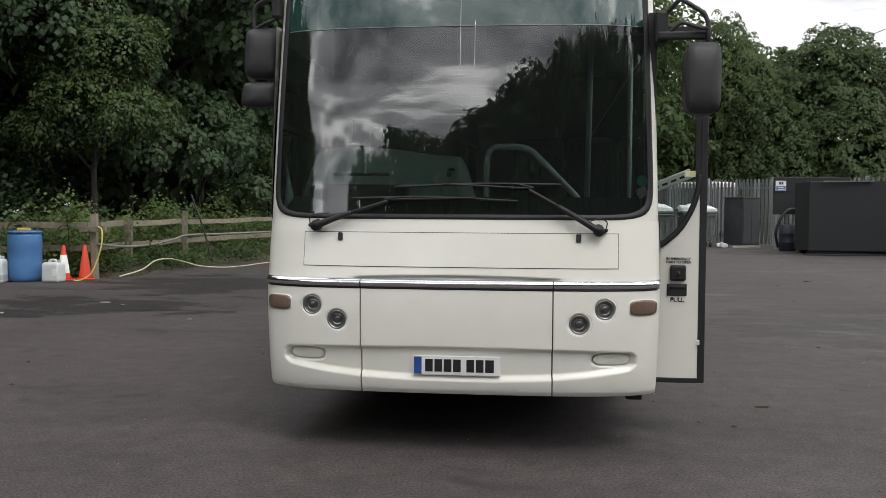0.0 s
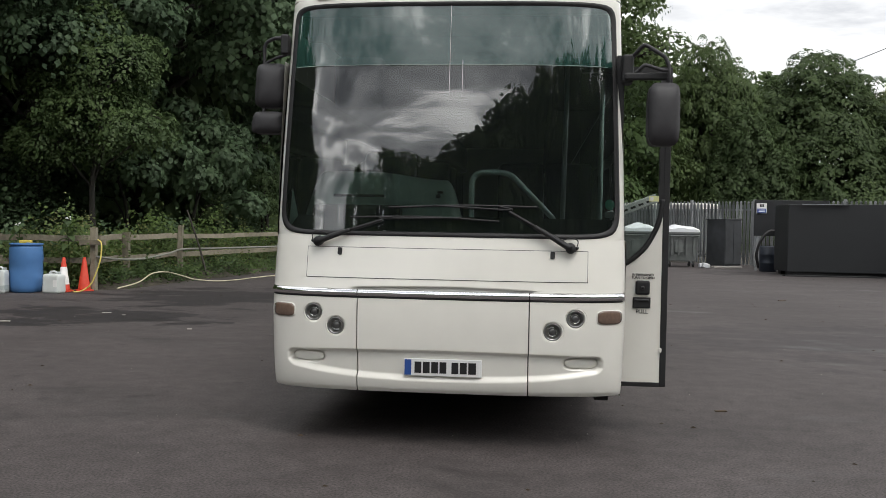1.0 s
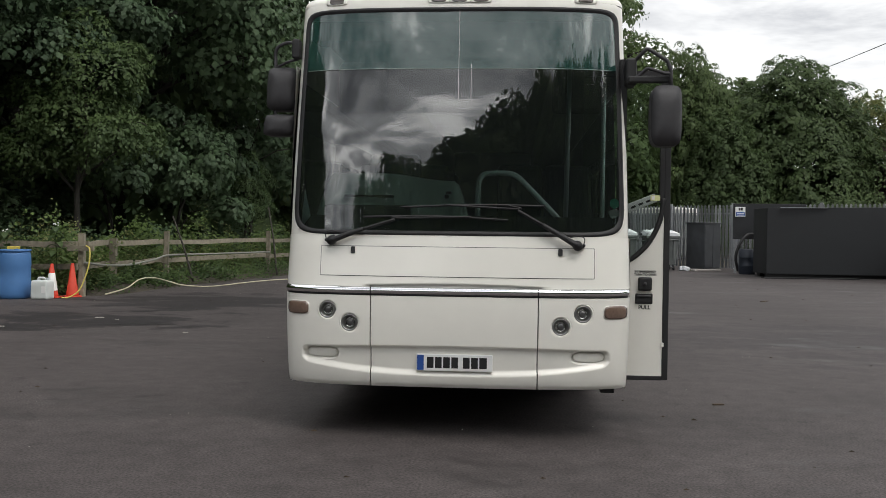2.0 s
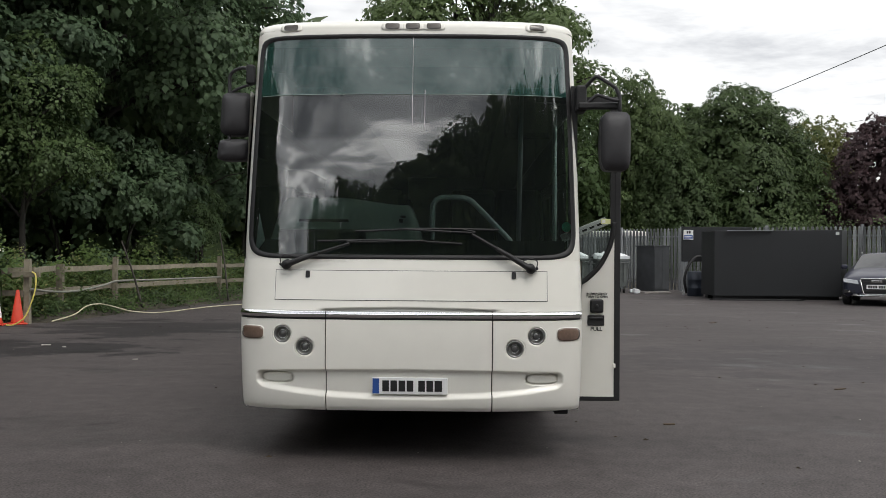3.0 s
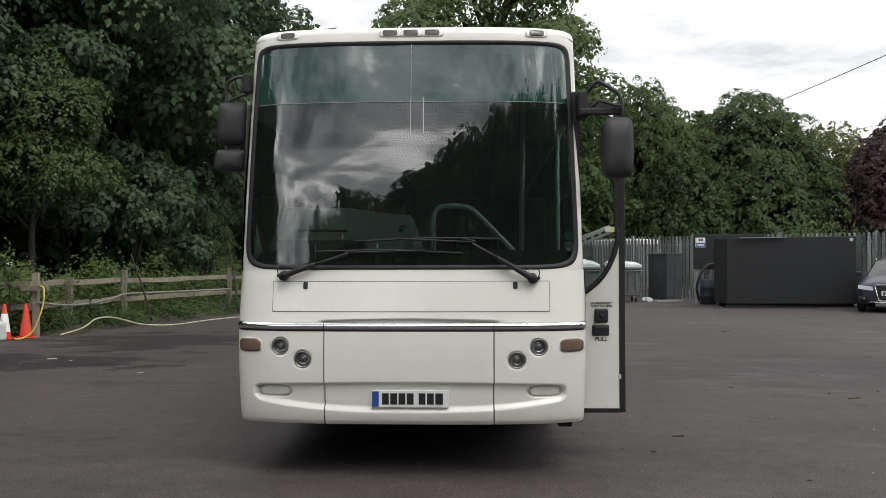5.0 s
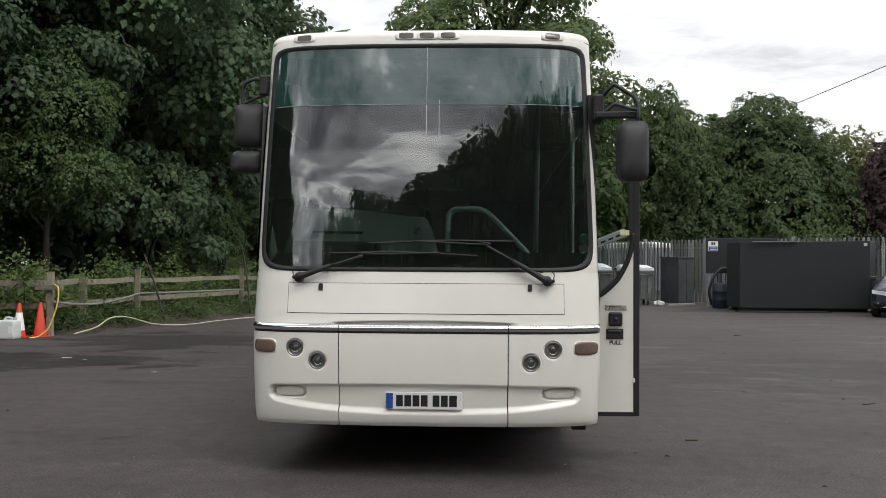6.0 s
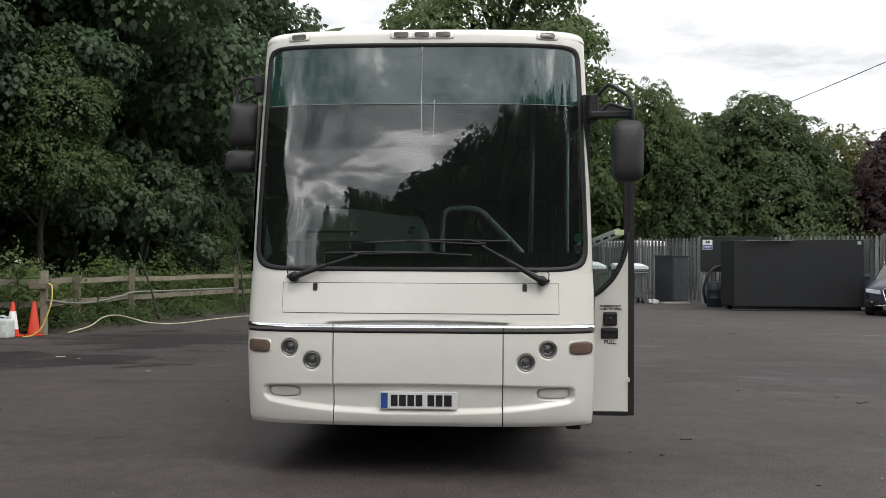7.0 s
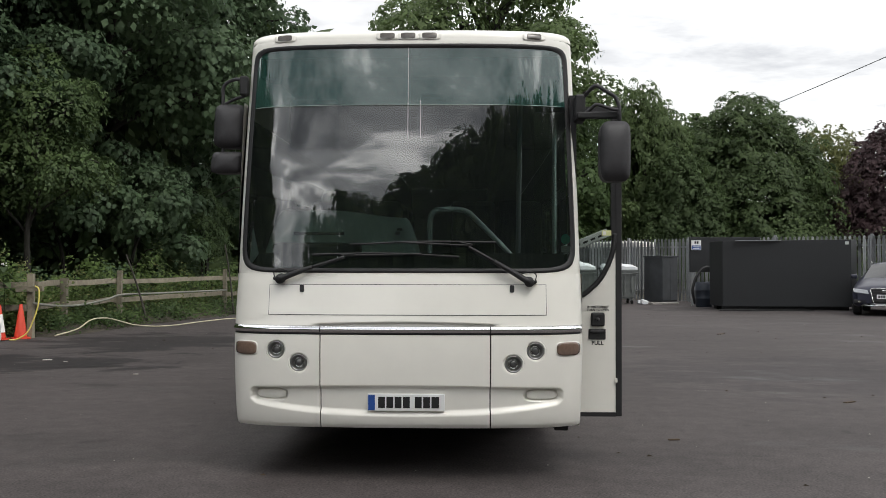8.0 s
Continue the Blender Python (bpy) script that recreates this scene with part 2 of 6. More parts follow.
def tube(pts, r, n=8, bm=None, r2=None, flat=1.0):
    """A round bar along a line, tapering from r to r2."""
    bm = bm or bmesh.new()
    pts = [Vector(p) for p in pts]
    rows = []
    side = None
    for i, p in enumerate(pts):
        d = (pts[min(i + 1, len(pts) - 1)] - pts[max(i - 1, 0)]).normalized()
        if side is None:
            side = d.cross(Vector((0, 0, 1)) if abs(d.z) < 0.9 else Vector((1, 0, 0))).normalized()
        else:
            side = (side - d * side.dot(d)).normalized()
        up = side.cross(d)
        rr = r + (r2 - r) * i / (len(pts) - 1) if r2 is not None else r
        rows.append([bm.verts.new(p + rr * (math.cos(2 * math.pi * k / n) * side + flat * math.sin(2 * math.pi * k / n) * up)) for k in range(n)])
    for a, b in zip(rows, rows[1:]):
        for k in range(n):
            bm.faces.new((a[k], a[(k + 1) % n], b[(k + 1) % n], b[k]))
    bm.faces.new(rows[0][::-1])
    bm.faces.new(rows[-1])
    return bm


def grid_mesh(bm, rows):
    """Faces between equal rows of points."""
    vr = [[bm.verts.new(p) for p in r] for r in rows]
    for a, b in zip(vr, vr[1:]):
        for k in range(len(a) - 1):
            bm.faces.new((a[k], a[k + 1], b[k + 1], b[k]))
    return vr


def raw_mesh(name, verts, faces, material, parent=None, label="", smooth=False, normals=None):
    me = bpy.data.meshes.new(name)
    me.from_pydata(verts, [], faces)
    me.materials.append(material)
    if smooth:
        me.shade_smooth()
    if normals is not None:
        me.shade_smooth()
        me.normals_split_custom_set_from_vertices(normals)
    ob = new(name, me)
    ob.parent = parent
    return tagged(ob, label)


# ---- ground ----
def ground_material():
    m = bpy.data.materials.new("worn_asphalt")
    m.use_nodes = True
    nt = m.node_tree
    p = nt.nodes["Principled BSDF"]
    tc = nt.nodes.new("ShaderNodeTexCoord")

    def noise_of(scale, detail, stretch=(1, 1, 1), rough=0.55):
        mp = nt.nodes.new("ShaderNodeMapping")
        mp.inputs["Scale"].default_value = stretch
        nt.links.new(tc.outputs["Object"], mp.inputs[0])
        n = nt.nodes.new("ShaderNodeTexNoise")
        n.inputs["Scale"].default_value, n.inputs["Detail"].default_value, n.inputs["Roughness"].default_value = scale, detail, rough
        nt.links.new(mp.outputs[0], n.inputs["Vector"])
        return n.outputs[0]

    def ramp(src, a, ca, b, cb):
        r = nt.nodes.new("ShaderNodeValToRGB")
        r.color_ramp.elements[0].position, r.color_ramp.elements[0].color = a, (*ca, 1)
        r.color_ramp.elements[1].position, r.color_ramp.elements[1].color = b, (*cb, 1)
        nt.links.new(src, r.inputs[0])
        return r.outputs[0]

    def mul(a, b, fac=1.0):
        x = nt.nodes.new("ShaderNodeMix")
        x.data_type, x.blend_type = "RGBA", "MULTIPLY"
        x.inputs["Factor"].default_value = fac
        nt.links.new(a, x.inputs["A"])
        nt.links.new(b, x.inputs["B"])
        return x.outputs["Result"]

    base = ramp(noise_of(0.22, 6, (1, 0.6, 1)), 0.35, (0.050, 0.0430, 0.0430), 0.68, (0.071, 0.0615, 0.0620))
    grit = ramp(noise_of(60, 5), 0.32, (0.40, 0.40, 0.40), 0.70, (1.70, 1.67, 1.62))
    mott = mul(ramp(noise_of(6, 5), 0.30, (0.80, 0.80, 0.80), 0.70, (1.18, 1.18, 1.18)), ramp(noise_of(1.1, 6, (0.6, 1.5, 1)), 0.35, (0.86, 0.86, 0.86), 0.65, (1.12, 1.12, 1.12)))
    damp = ramp(noise_of(0.42, 9, (0.75, 1.25, 1), 0.66), 0.56, (1, 1, 1), 0.66, (0.42, 0.42, 0.44))
    spots = ramp(noise_of(3.1, 2), 0.66, (1, 1, 1), 0.72, (0.62, 0.61, 0.62))
    def pool(cx, cy, rx, ry, fade):
        """A damp patch with a ragged edge, round one place of the yard."""
        mp = nt.nodes.new("ShaderNodeMapping")
        mp.vector_type = "TEXTURE"
        mp.inputs["Location"].default_value, mp.inputs["Scale"].default_value = (cx, cy, 0), (rx, ry, 1)
        nt.links.new(tc.outputs["Object"], mp.inputs[0])
        ln = nt.nodes.new("ShaderNodeVectorMath")
        ln.operation = "LENGTH"
        nt.links.new(mp.outputs[0], ln.inputs[0])
        ad = nt.nodes.new("ShaderNodeMath")
        ad.operation = "MULTIPLY_ADD"
        nt.links.new(noise_of(1.1, 10, (0.75, 1.25, 1), 0.70), ad.inputs[0])
        ad.inputs[1].default_value = 1.0
        sc = nt.nodes.new("ShaderNodeMath")
        sc.operation = "MULTIPLY"
        sc.inputs[1].default_value = 0.25
        nt.links.new(ln.outputs["Value"], sc.inputs[0])
        nt.links.new(sc.outputs[0], ad.inputs[2])
        return ramp(ad.outputs[0], 0.635, (fade, fade, fade * 1.03), 0.668, (1, 1, 1))

    pools = mul(mul(pool(-6.6, 7.4, 3.2, 1.9, 0.34), pool(-5.6, 11.2, 3.4, 3.0, 0.42)), pool(5.5, 6.5, 6.0, 3.0, 0.72))
    pools = mul(pools, pool(9.5, 25.0, 4.5, 2.2, 0.6))
    col = mul(mul(mul(mul(mul(base, grit), mott), damp, 0.6), spots, 0.8), pools)
    nt.links.new(col, p.inputs["Base Color"])
    rr = nt.nodes.new("ShaderNodeValToRGB")
    rr.color_ramp.elements[0].position, rr.color_ramp.elements[0].color = 0.56, (0.76, 0.76, 0.76, 1)
    rr.color_ramp.elements[1].position, rr.color_ramp.elements[1].color = 0.68, (0.50, 0.50, 0.50, 1)
    nt.links.new(noise_of(0.42, 9, (0.75, 1.25, 1), 0.66), rr.inputs[0])
    nt.links.new(rr.outputs[0], p.inputs["Roughness"])
    p.inputs["Specular IOR Level"].default_value = 0.34
    bp = nt.nodes.new("ShaderNodeBump")
    bp.inputs["Strength"].default_value, bp.inputs["Distance"].default_value = 0.12, 0.006
    nt.links.new(noise_of(140, 4), bp.inputs["Height"])
    nt.links.new(bp.outputs[0], p.inputs["Normal"])
    return m


M_ASPHALT = ground_material()
M_SOIL = mat("leaf_litter_soil", (0.045, 0.038, 0.026), 0.95, vary=0.5, scale=7, bump=0.8, bscale=25)

bm = bmesh.new()
xs = [-1500, -300, -60] + [-30 + 3 * i for i in range(21)] + [60, 300, 1500]
ys = [-1500, -300, -60] + [-30 + 3 * i for i in range(27)] + [80, 300, 1500]
grid_mesh(bm, [[(x, y, 0.0) for x in xs] for y in ys])
tagged(part("ground", bm, M_ASPHALT, None), "dark grey worn asphalt yard with damp stains", "ground", kind="structure")


def fence_line(y):
    """x of the timber fence along the wood's edge."""
    pts = ((-40, -9.0), (11.9, -8.46), (13.7, -8.62), (16.3, -8.36), (21.5, -7.16), (60, 1.0))
    for (a, xa), (b, xb) in zip(pts, pts[1:]):
        if y <= b:
            return xa + (xb - xa) * (y - a) / (b - a)
    return pts[-1][1]


# earth bank under the wood, its lip just inside the fence
rng = random.Random(4)
rows = []
for i in range(46):
    y = 12.0 + i * 1.0
    row = []
    for j, d in enumerate((-0.75, -0.35, 0.1, 0.8, 2.0, 4.0, 8.0, 16.0, 40.0)):
        lip = -0.02 if j == 0 or i == 0 else 0.05 + 0.09 * j + rng.uniform(-0.05, 0.06)
        row.append((fence_line(max(y, 11.9)) - d + rng.uniform(-0.1, 0.1), y, lip))
    rows.append(row)
bm = bmesh.new()
grid_mesh(bm, [[*reversed(r)] for r in rows])
tagged(part("earth_bank", bm, M_SOIL, None, smooth=True), "bare earth bank with leaf litter below the trees", "bank", kind="structure")

bm = bmesh.new()
rows = []
for i in range(30):
    x = 16 + -1.0 * 12 + i * 3.5
    rows.append([(x, 33.5 + (j * 1.6) ** 1.25, (-0.02, 0.12, 0.2, 0.25, 0.3, 0.4, 0.5, 0.6)[j] + rng.uniform(-0.03, 0.05)) for j in range(8)])
grid_mesh(bm, rows)
tagged(part("far_bank", bm, M_SOIL, None, smooth=True), "rough earth strip behind the steel fence", "bank", kind="structure")


# ---- foliage ----
def leaf_cloud(sprays, per, size, spread, seed, droop=0.35):
    """Leaves in sprays: centres with outward directions; each leaf a small folded blade of its own."""
    g = np.random.default_rng(seed)
    C = np.array([s[0] for s in sprays], dtype=float)
    O = np.array([s[1] for s in sprays], dtype=float)
    n = len(C) * per
    c = np.repeat(C, per, 0)
    o = np.repeat(O, per, 0)
    off = g.normal(size=(n, 3)) * np.array(spread)
    pos = c + off
    pos[:, 2] -= droop * (off[:, 0] ** 2 + off[:, 1] ** 2) / max(spread[0], 0.01)
    nrm = o * 0.7 + np.array((0, 0, 0.75)) + g.normal(size=(n, 3)) * 0.34
    nrm /= np.linalg.norm(nrm, axis=1)[:, None]
    t = o + np.array((0, 0, -0.5)) + g.normal(size=(n, 3)) * 0.7
    t -= nrm * (t * nrm).sum(1)[:, None]
    t /= np.linalg.norm(t, axis=1)[:, None]
    b = np.cross(nrm, t)
    s = size * g.uniform(0.6, 1.25, n)[:, None]
    fold = 0.16 * s * nrm
    v = np.stack([pos - t * s * 0.5, pos + b * s * 0.42 - fold - t * s * 0.05, pos + t * s * 0.6 - fold, pos - b * s * 0.42 - fold - t * s * 0.05], 1).reshape(-1, 3)
    k = np.arange(n) * 4
    f = np.stack([k, k + 3, k + 2, k + 1], 1)
    # a leaf takes part of its shading from the bough that it lies on
    soft = o * 0.8 + np.array((0, 0, 0.35)) + off / np.array(spread) * 0.12 + nrm * 0.45
    soft /= np.linalg.norm(soft, axis=1)[:, None]
    return v, f, np.repeat(soft, 4, 0)


def boughs(seed, n, height, radius, base, size=0.36, deep=(0.34, 0.52)):
    """Flattened leafy boughs in tiers round a trunk, with gaps of shade between them."""
    g = random.Random(seed)
    out = []
    for i in range(n):
        t = (i + 0.5) / n
        z = base + (height - base) * t
        prof = math.sqrt(max(0.05, 1 - ((t - 0.36) / 0.66) ** 2))
        a = i * 2.39996 + g.uniform(-0.5, 0.5)
        r = radius * prof * g.uniform(0.45, 0.95)
        w = radius * size * g.uniform(0.75, 1.2) * (1.05 - 0.45 * t)
        out.append(((r * math.cos(a), r * math.sin(a), z + g.uniform(-0.4, 0.4)), (w, w * g.uniform(0.75, 1.0), w * g.uniform(*deep))))
    return out


def surface_pads(lobes, spacing, radius, seed, low=-0.35, cull=0.82):
    """Flat leafy pads over the outside of a set of lobes: centre, outward direction, radius."""
    g = random.Random(seed)
    out = []
    for i, (c, r) in enumerate(lobes):
        c = Vector(c)
        p = 1.6
        area = 4 * math.pi * (((r[0] * r[1]) ** p + (r[0] * r[2]) ** p + (r[1] * r[2]) ** p) / 3) ** (1 / p)
        n = max(8, int(area / spacing ** 2))
        for k in range(n):
            z = 1 - 2 * (k + 0.5) / n
            if z < low or g.random() < 0.10:
                continue
            a = k * 2.39996 + g.uniform(-0.4, 0.4)
            q = math.sqrt(1 - z * z)
            d = Vector((q * math.cos(a), q * math.sin(a), z))
            wob = 1 + 0.26 * noise.noise(c * 0.7 + d * 2.0 + Vector((seed, 0, 0))) + 0.12 * noise.noise(d * 5 + c)
            if g.random() < 0.13:
                wob *= g.uniform(1.04, 1.24)
            pos = c + Vector((d.x * r[0], d.y * r[1], d.z * r[2])) * wob
            deep = False
            for j, (c2, r2) in enumerate(lobes):
                if j != i and sum(((pos[m] - c2[m]) / r2[m]) ** 2 for m in range(3)) < cull * cull:
                    deep = True
                    break
            if not deep:
                out.append((tuple(pos), tuple(d), radius * g.uniform(0.65, 1.3)))
    return out


LOBED = ((0.0, -0.5), (0.44, -0.02), (0.27, 0.20), (0.0, 0.62), (-0.27, 0.20), (-0.44, -0.02))
PLAIN = ((0.0, -0.5), (0.36, -0.04), (0.0, 0.6), (-0.36, -0.04))


def pad_cloud(pads, per, size, seed, shape=PLAIN, dome=0.55, jitter=0.30, tilt=0.6, thick=0.10):
    """Leaves laid like shingles over drooping pads."""
    g = np.random.default_rng(seed)
    C = np.repeat(np.array([p[0] for p in pads], dtype=float), per, 0)
    O = np.repeat(np.array([p[1] for p in pads], dtype=float), per, 0)
    R = np.repeat(np.array([p[2] for p in pads], dtype=float), per)[:, None]
    ph = np.repeat(g.uniform(0, 6.28, len(pads)), per)
    n = len(C)

    def unit(v):
        return v / np.maximum(np.linalg.norm(v, axis=1)[:, None], 1e-6)
    up = np.array((0.0, 0.0, 1.0))
    ax = unit(O * tilt + up * 0.85 + np.repeat(g.normal(size=(len(pads), 3)) * 0.14, per, 0))
    u = unit(np.cross(ax, np.array((0.31, 0.87, 0.2))))
    w = np.cross(ax, u)
    th = g.uniform(0, 6.2832, n)
    rim = 0.80 + 0.22 * np.sin(3 * th + ph) + 0.12 * np.sin(7 * th + 2 * ph)
    rr = (np.sqrt(g.uniform(0, 1, n)) * rim)[:, None]
    off = (u * np.cos(th)[:, None] + w * np.sin(th)[:, None]) * rr
    pos = C + off * R - ax * dome * rr ** 2 * R + ax * g.normal(size=(n, 1)) * thick * R - up * 0.18 * rr ** 2 * R
    soft = unit(ax + 1.25 * off + O * 0.2)
    nrm = unit(soft + g.normal(size=(n, 3)) * jitter)
    t = unit(off) * 0.8 + O * 0.35 - up * 0.45 + g.normal(size=(n, 3)) * 0.5
    t = unit(t - nrm * (t * nrm).sum(1)[:, None])
    b = np.cross(nrm, t)
    s = size * g.uniform(0.65, 1.25, n)[:, None]
    cols = [pos + b * s * x + t * s * y - nrm * s * (0.32 * abs(x) + 0.16 * max(y, 0.0) ** 2) for x, y in shape]
    m = len(shape)
    v = np.stack(cols, 1).reshape(-1, 3)
    f = np.arange(n)[:, None] * m + np.arange(m)[None, ::-1]
    shade = unit(soft + nrm * 0.18)
    return v, f, np.repeat(shade, m, 0)


def make_tree(name, label, lobes, height, trunk_r, leaf, seed, at=(0, 0, 0), rz=0.0, group="", spacing=0.55, pad=0.5, per=46, size=0.15, shape=PLAIN, low=-0.35, jitter=0.30, tilt=0.6, dome=0.55, thick=0.10, core=(1.5, 26, 1.35)):
    tree = thing(name, label, "tree", at, rz, group)
    g = random.Random(seed)
    bm = bmesh.new()
    line = smooth_line([(0, 0, -0.3), (g.uniform(-.2, .2), g.uniform(-.2, .2), height * 0.3), (g.uniform(-.5, .5), g.uniform(-.5, .5), height * 0.6), (g.uniform(-.5, .5), g.uniform(-.5, .5), height * 0.92)], 6)
    tube(line, trunk_r, 10, bm, r2=trunk_r * 0.12)
    part("trunk", bm, M_BARK, tree, smooth=True)
    for c, r in lobes:
        z0 = min(max(c[2] - 1.4 * r[2], height * 0.15), height * 0.75)
        k = min(len(line) - 1, int(len(line) * z0 / height))
        a = line[k]
        c = Vector(c)
        m = a.lerp(c, 0.5) + Vector((g.uniform(-.4, .4), g.uniform(-.4, .4), g.uniform(0.0, .5)))
        bm = tube(smooth_line([a, m, c, c + (c - m) * 0.2], 2), trunk_r * 0.38, 5, r2=trunk_r * 0.06)
        for _ in range(3):
            d = Vector((g.gauss(0, 1), g.gauss(0, 1), g.gauss(0.2, 0.7))).normalized()
            e = c + Vector((d.x * r[0], d.y * r[1], d.z * r[2])) * 0.85
            tube(smooth_line([m.lerp(c, g.random()), c.lerp(e, 0.5) + Vector((0, 0, .2)), e], 2), trunk_r * 0.13, 4, bm, r2=0.012)
        part("limb", bm, M_BARK, tree, smooth=True)
    v, f, nv = pad_cloud(surface_pads(lobes, spacing, pad, seed, low), per, size, seed, shape, dome, jitter, tilt, thick)
    # foliage inside each bough, behind the outer leaves
    inside = [(c, tuple(0.85 * k for k in r)) for c, r in lobes]
    deep = surface_pads(inside, spacing * core[0] * 0.9, pad * core[0], seed + 500, -0.95, 0.62)
    heart = surface_pads([(c, tuple(0.55 * k for k in r)) for c, r in lobes if min(r) > 1.5], spacing * 1.3, pad * 1.4, seed + 900, -0.95, 0.7)
    clouds = [(v, f, nv), pad_cloud(deep, core[1], size * core[2], seed + 1, shape, dome, 0.35, tilt)]
    if heart:
        clouds.append(pad_cloud(heart, 9, pad * 0.8, seed + 2, PLAIN, dome, 0.5, tilt))
    polys, at_v = [], 0
    for cv, cf, _ in clouds:
        polys += (cf + at_v).tolist()
        at_v += len(cv)
    crown = raw_mesh("crown", np.concatenate([c[0] for c in clouds]), polys, leaf, tree, normals=np.concatenate([c[2] for c in clouds]))
    tagged(crown, kind="stuff")
    return tree


# ---- trees ----
# the wood along the timber fence: tall crowns that start high, saplings and low boughs in front of their shade
syc = make_tree("sycamore", "tall dark green sycamore with a high hanging crown", boughs(5, 46, 16.0, 5.2, 6.0, 0.36), 16.5, 0.30, M_SYC, 11, (-12.2, 22.0, 0.4), group="tall trees of the wood", spacing=0.62, pad=0.56, per=27, size=0.165, shape=LOBED, low=-0.5, tilt=0.8, dome=0.7)
for x, y, rz, k in ((-16.4, 17.2, 70, 1.0), (-12.8, 30.5, 160, 1.08), (-13.6, 18.4, 200, 0.88)):
    copy_thing(syc, pose(x, y, 0.4, 0, 0, rz)).scale = (k, k, k)

low_lobes = boughs(6, 13, 5.0, 1.9, 1.9, 0.44, (0.40, 0.60))
sap = make_tree("sycamore_sapling", "low sycamore sapling with drooping leafy boughs", low_lobes, 4.8, 0.07, M_SYC, 13, (-9.8, 21.0, 0.2), group="saplings at the wood's edge", spacing=0.40, pad=0.36, per=36, size=0.125, shape=LOBED, low=-0.45, tilt=0.9, dome=0.75, core=(1.5, 18, 1.3))
for x, y, rz, k in ((-9.0, 26.0, 100, 1.15), (-8.6, 31.0, 40, 1.3), (-11.6, 20.0, 170, 1.1)):
    copy_thing(sap, pose(x, y, 0.2, 0, 0, rz)).scale = (k, k, k)

young = [((0, 0, 3.6), (1.2, 1.2, 0.9)), ((0.5, -0.3, 4.8), (1.0, 1.0, 0.7)), ((-1.0, 0.2, 3.0), (1.2, 1.1, 0.6)), ((1.1, -0.4, 3.3), (0.9, 0.9, 0.5)), ((0.1, 0, 5.8), (0.55, 0.55, 0.6)), ((-0.8, 0.3, 4.4), (0.9, 0.9, 0.6)), ((0.9, 0.3, 5.2), (0.6, 0.6, 0.4))]
ash = make_tree("young_ash", "young green ash tree at the wood's edge", young, 6.4, 0.09, M_LIME, 21, (-10.7, 16.4, 0.2), group="young ash trees", spacing=0.34, pad=0.34, per=50, size=0.09, low=-0.6, jitter=0.45, core=(1.5, 18, 1.3))
ash.scale = (1.1, 1.1, 1.08)
copy_thing(ash, pose(-8.7, 24.4, 0.2, 0, 0, 100)).scale = (0.62, 0.62, 0.62)

# trees behind the steel fence
dome_lobes = [((0, 0, 5.6), (4.5, 4.5, 5.2)), ((0.3, 0.2, 9.6), (2.2, 2.2, 2.2)), ((-2.6, -0.6, 4.6), (2.6, 2.6, 3.4)), ((2.7, -0.5, 5.0), (2.5, 2.5, 3.6)), ((0.2, -2.4, 4.2), (3.0, 2.6, 3.4)), ((1.8, 0.3, 8.2), (2.3, 2.3, 2.2)), ((-1.9, 0.2, 7.9), (2.2, 2.2, 2.1)), ((-3.3, 0.5, 2.8), (2.2, 2.2, 2.0)), ((3.4, 0.3, 2.8), (2.2, 2.2, 2.0)), ((0.4, -3.0, 2.2), (2.8, 2.0, 1.8))]
big = make_tree("horse_chestnut", "broad domed green horse chestnut with tiered leaves", dome_lobes, 11.6, 0.4, M_FAR, 31, (16.9, 50.0, 0.3), group="trees behind the steel fence", spacing=0.80, pad=0.74, per=84, size=0.16, low=-0.7, jitter=0.12, tilt=0.55, dome=0.50, thick=0.045, core=(1.25, 44, 1.5))
copy_thing(big, pose(10.7, 48.5, 0.3, 0, 0, 140)).scale = (0.64, 0.64, 1.03)
tall = make_tree("lime_tree", "tall dark green lime tree behind the coach", boughs(8, 46, 18.6, 7.2, 2.5, 0.37, (0.40, 0.60)), 19.0, 0.45, M_FAR, 37, (1.2, 44.5, 0.3), 40, group="trees behind the steel fence", spacing=0.95, pad=0.86, per=46, size=0.22, low=-0.5, tilt=0.6, jitter=0.15, thick=0.06)
willow_lobes = [((0, 0, 5.2), (1.6, 1.6, 2.4)), ((-0.9, 0.2, 3.6), (1.5, 1.5, 2.0)), ((1.0, -0.1, 3.8), (1.5, 1.5, 2.2)), ((0.2, -0.4, 2.0), (2.2, 1.8, 1.6))]
make_tree("willow", "pale green feathery willow beside the chestnut", willow_lobes, 7.4, 0.14, M_PALE, 43, (12.1, 45.6, 0.3), group="trees behind the steel fence", spacing=0.42, pad=0.40, per=44, size=0.15, low=-0.8, jitter=0.5, dome=1.1)
birch_lobes = [((0, 0, 8.6), (2.4, 2.2, 2.2)), ((1.6, 0.2, 6.8), (2.0, 2.0, 2.2)), ((-1.4, 0, 7.0), (2.0, 2.0, 2.0)), ((0.8, -0.3, 4.6), (2.8, 2.4, 2.4))]
make_tree("birch", "yellow-green birch behind the chestnut", birch_lobes, 10.8, 0.16, M_BIRCH, 45, (25.0, 58.0, 0.3), group="trees behind the steel fence", spacing=0.55, pad=0.48, per=34, size=0.17, low=-0.7, jitter=0.5)
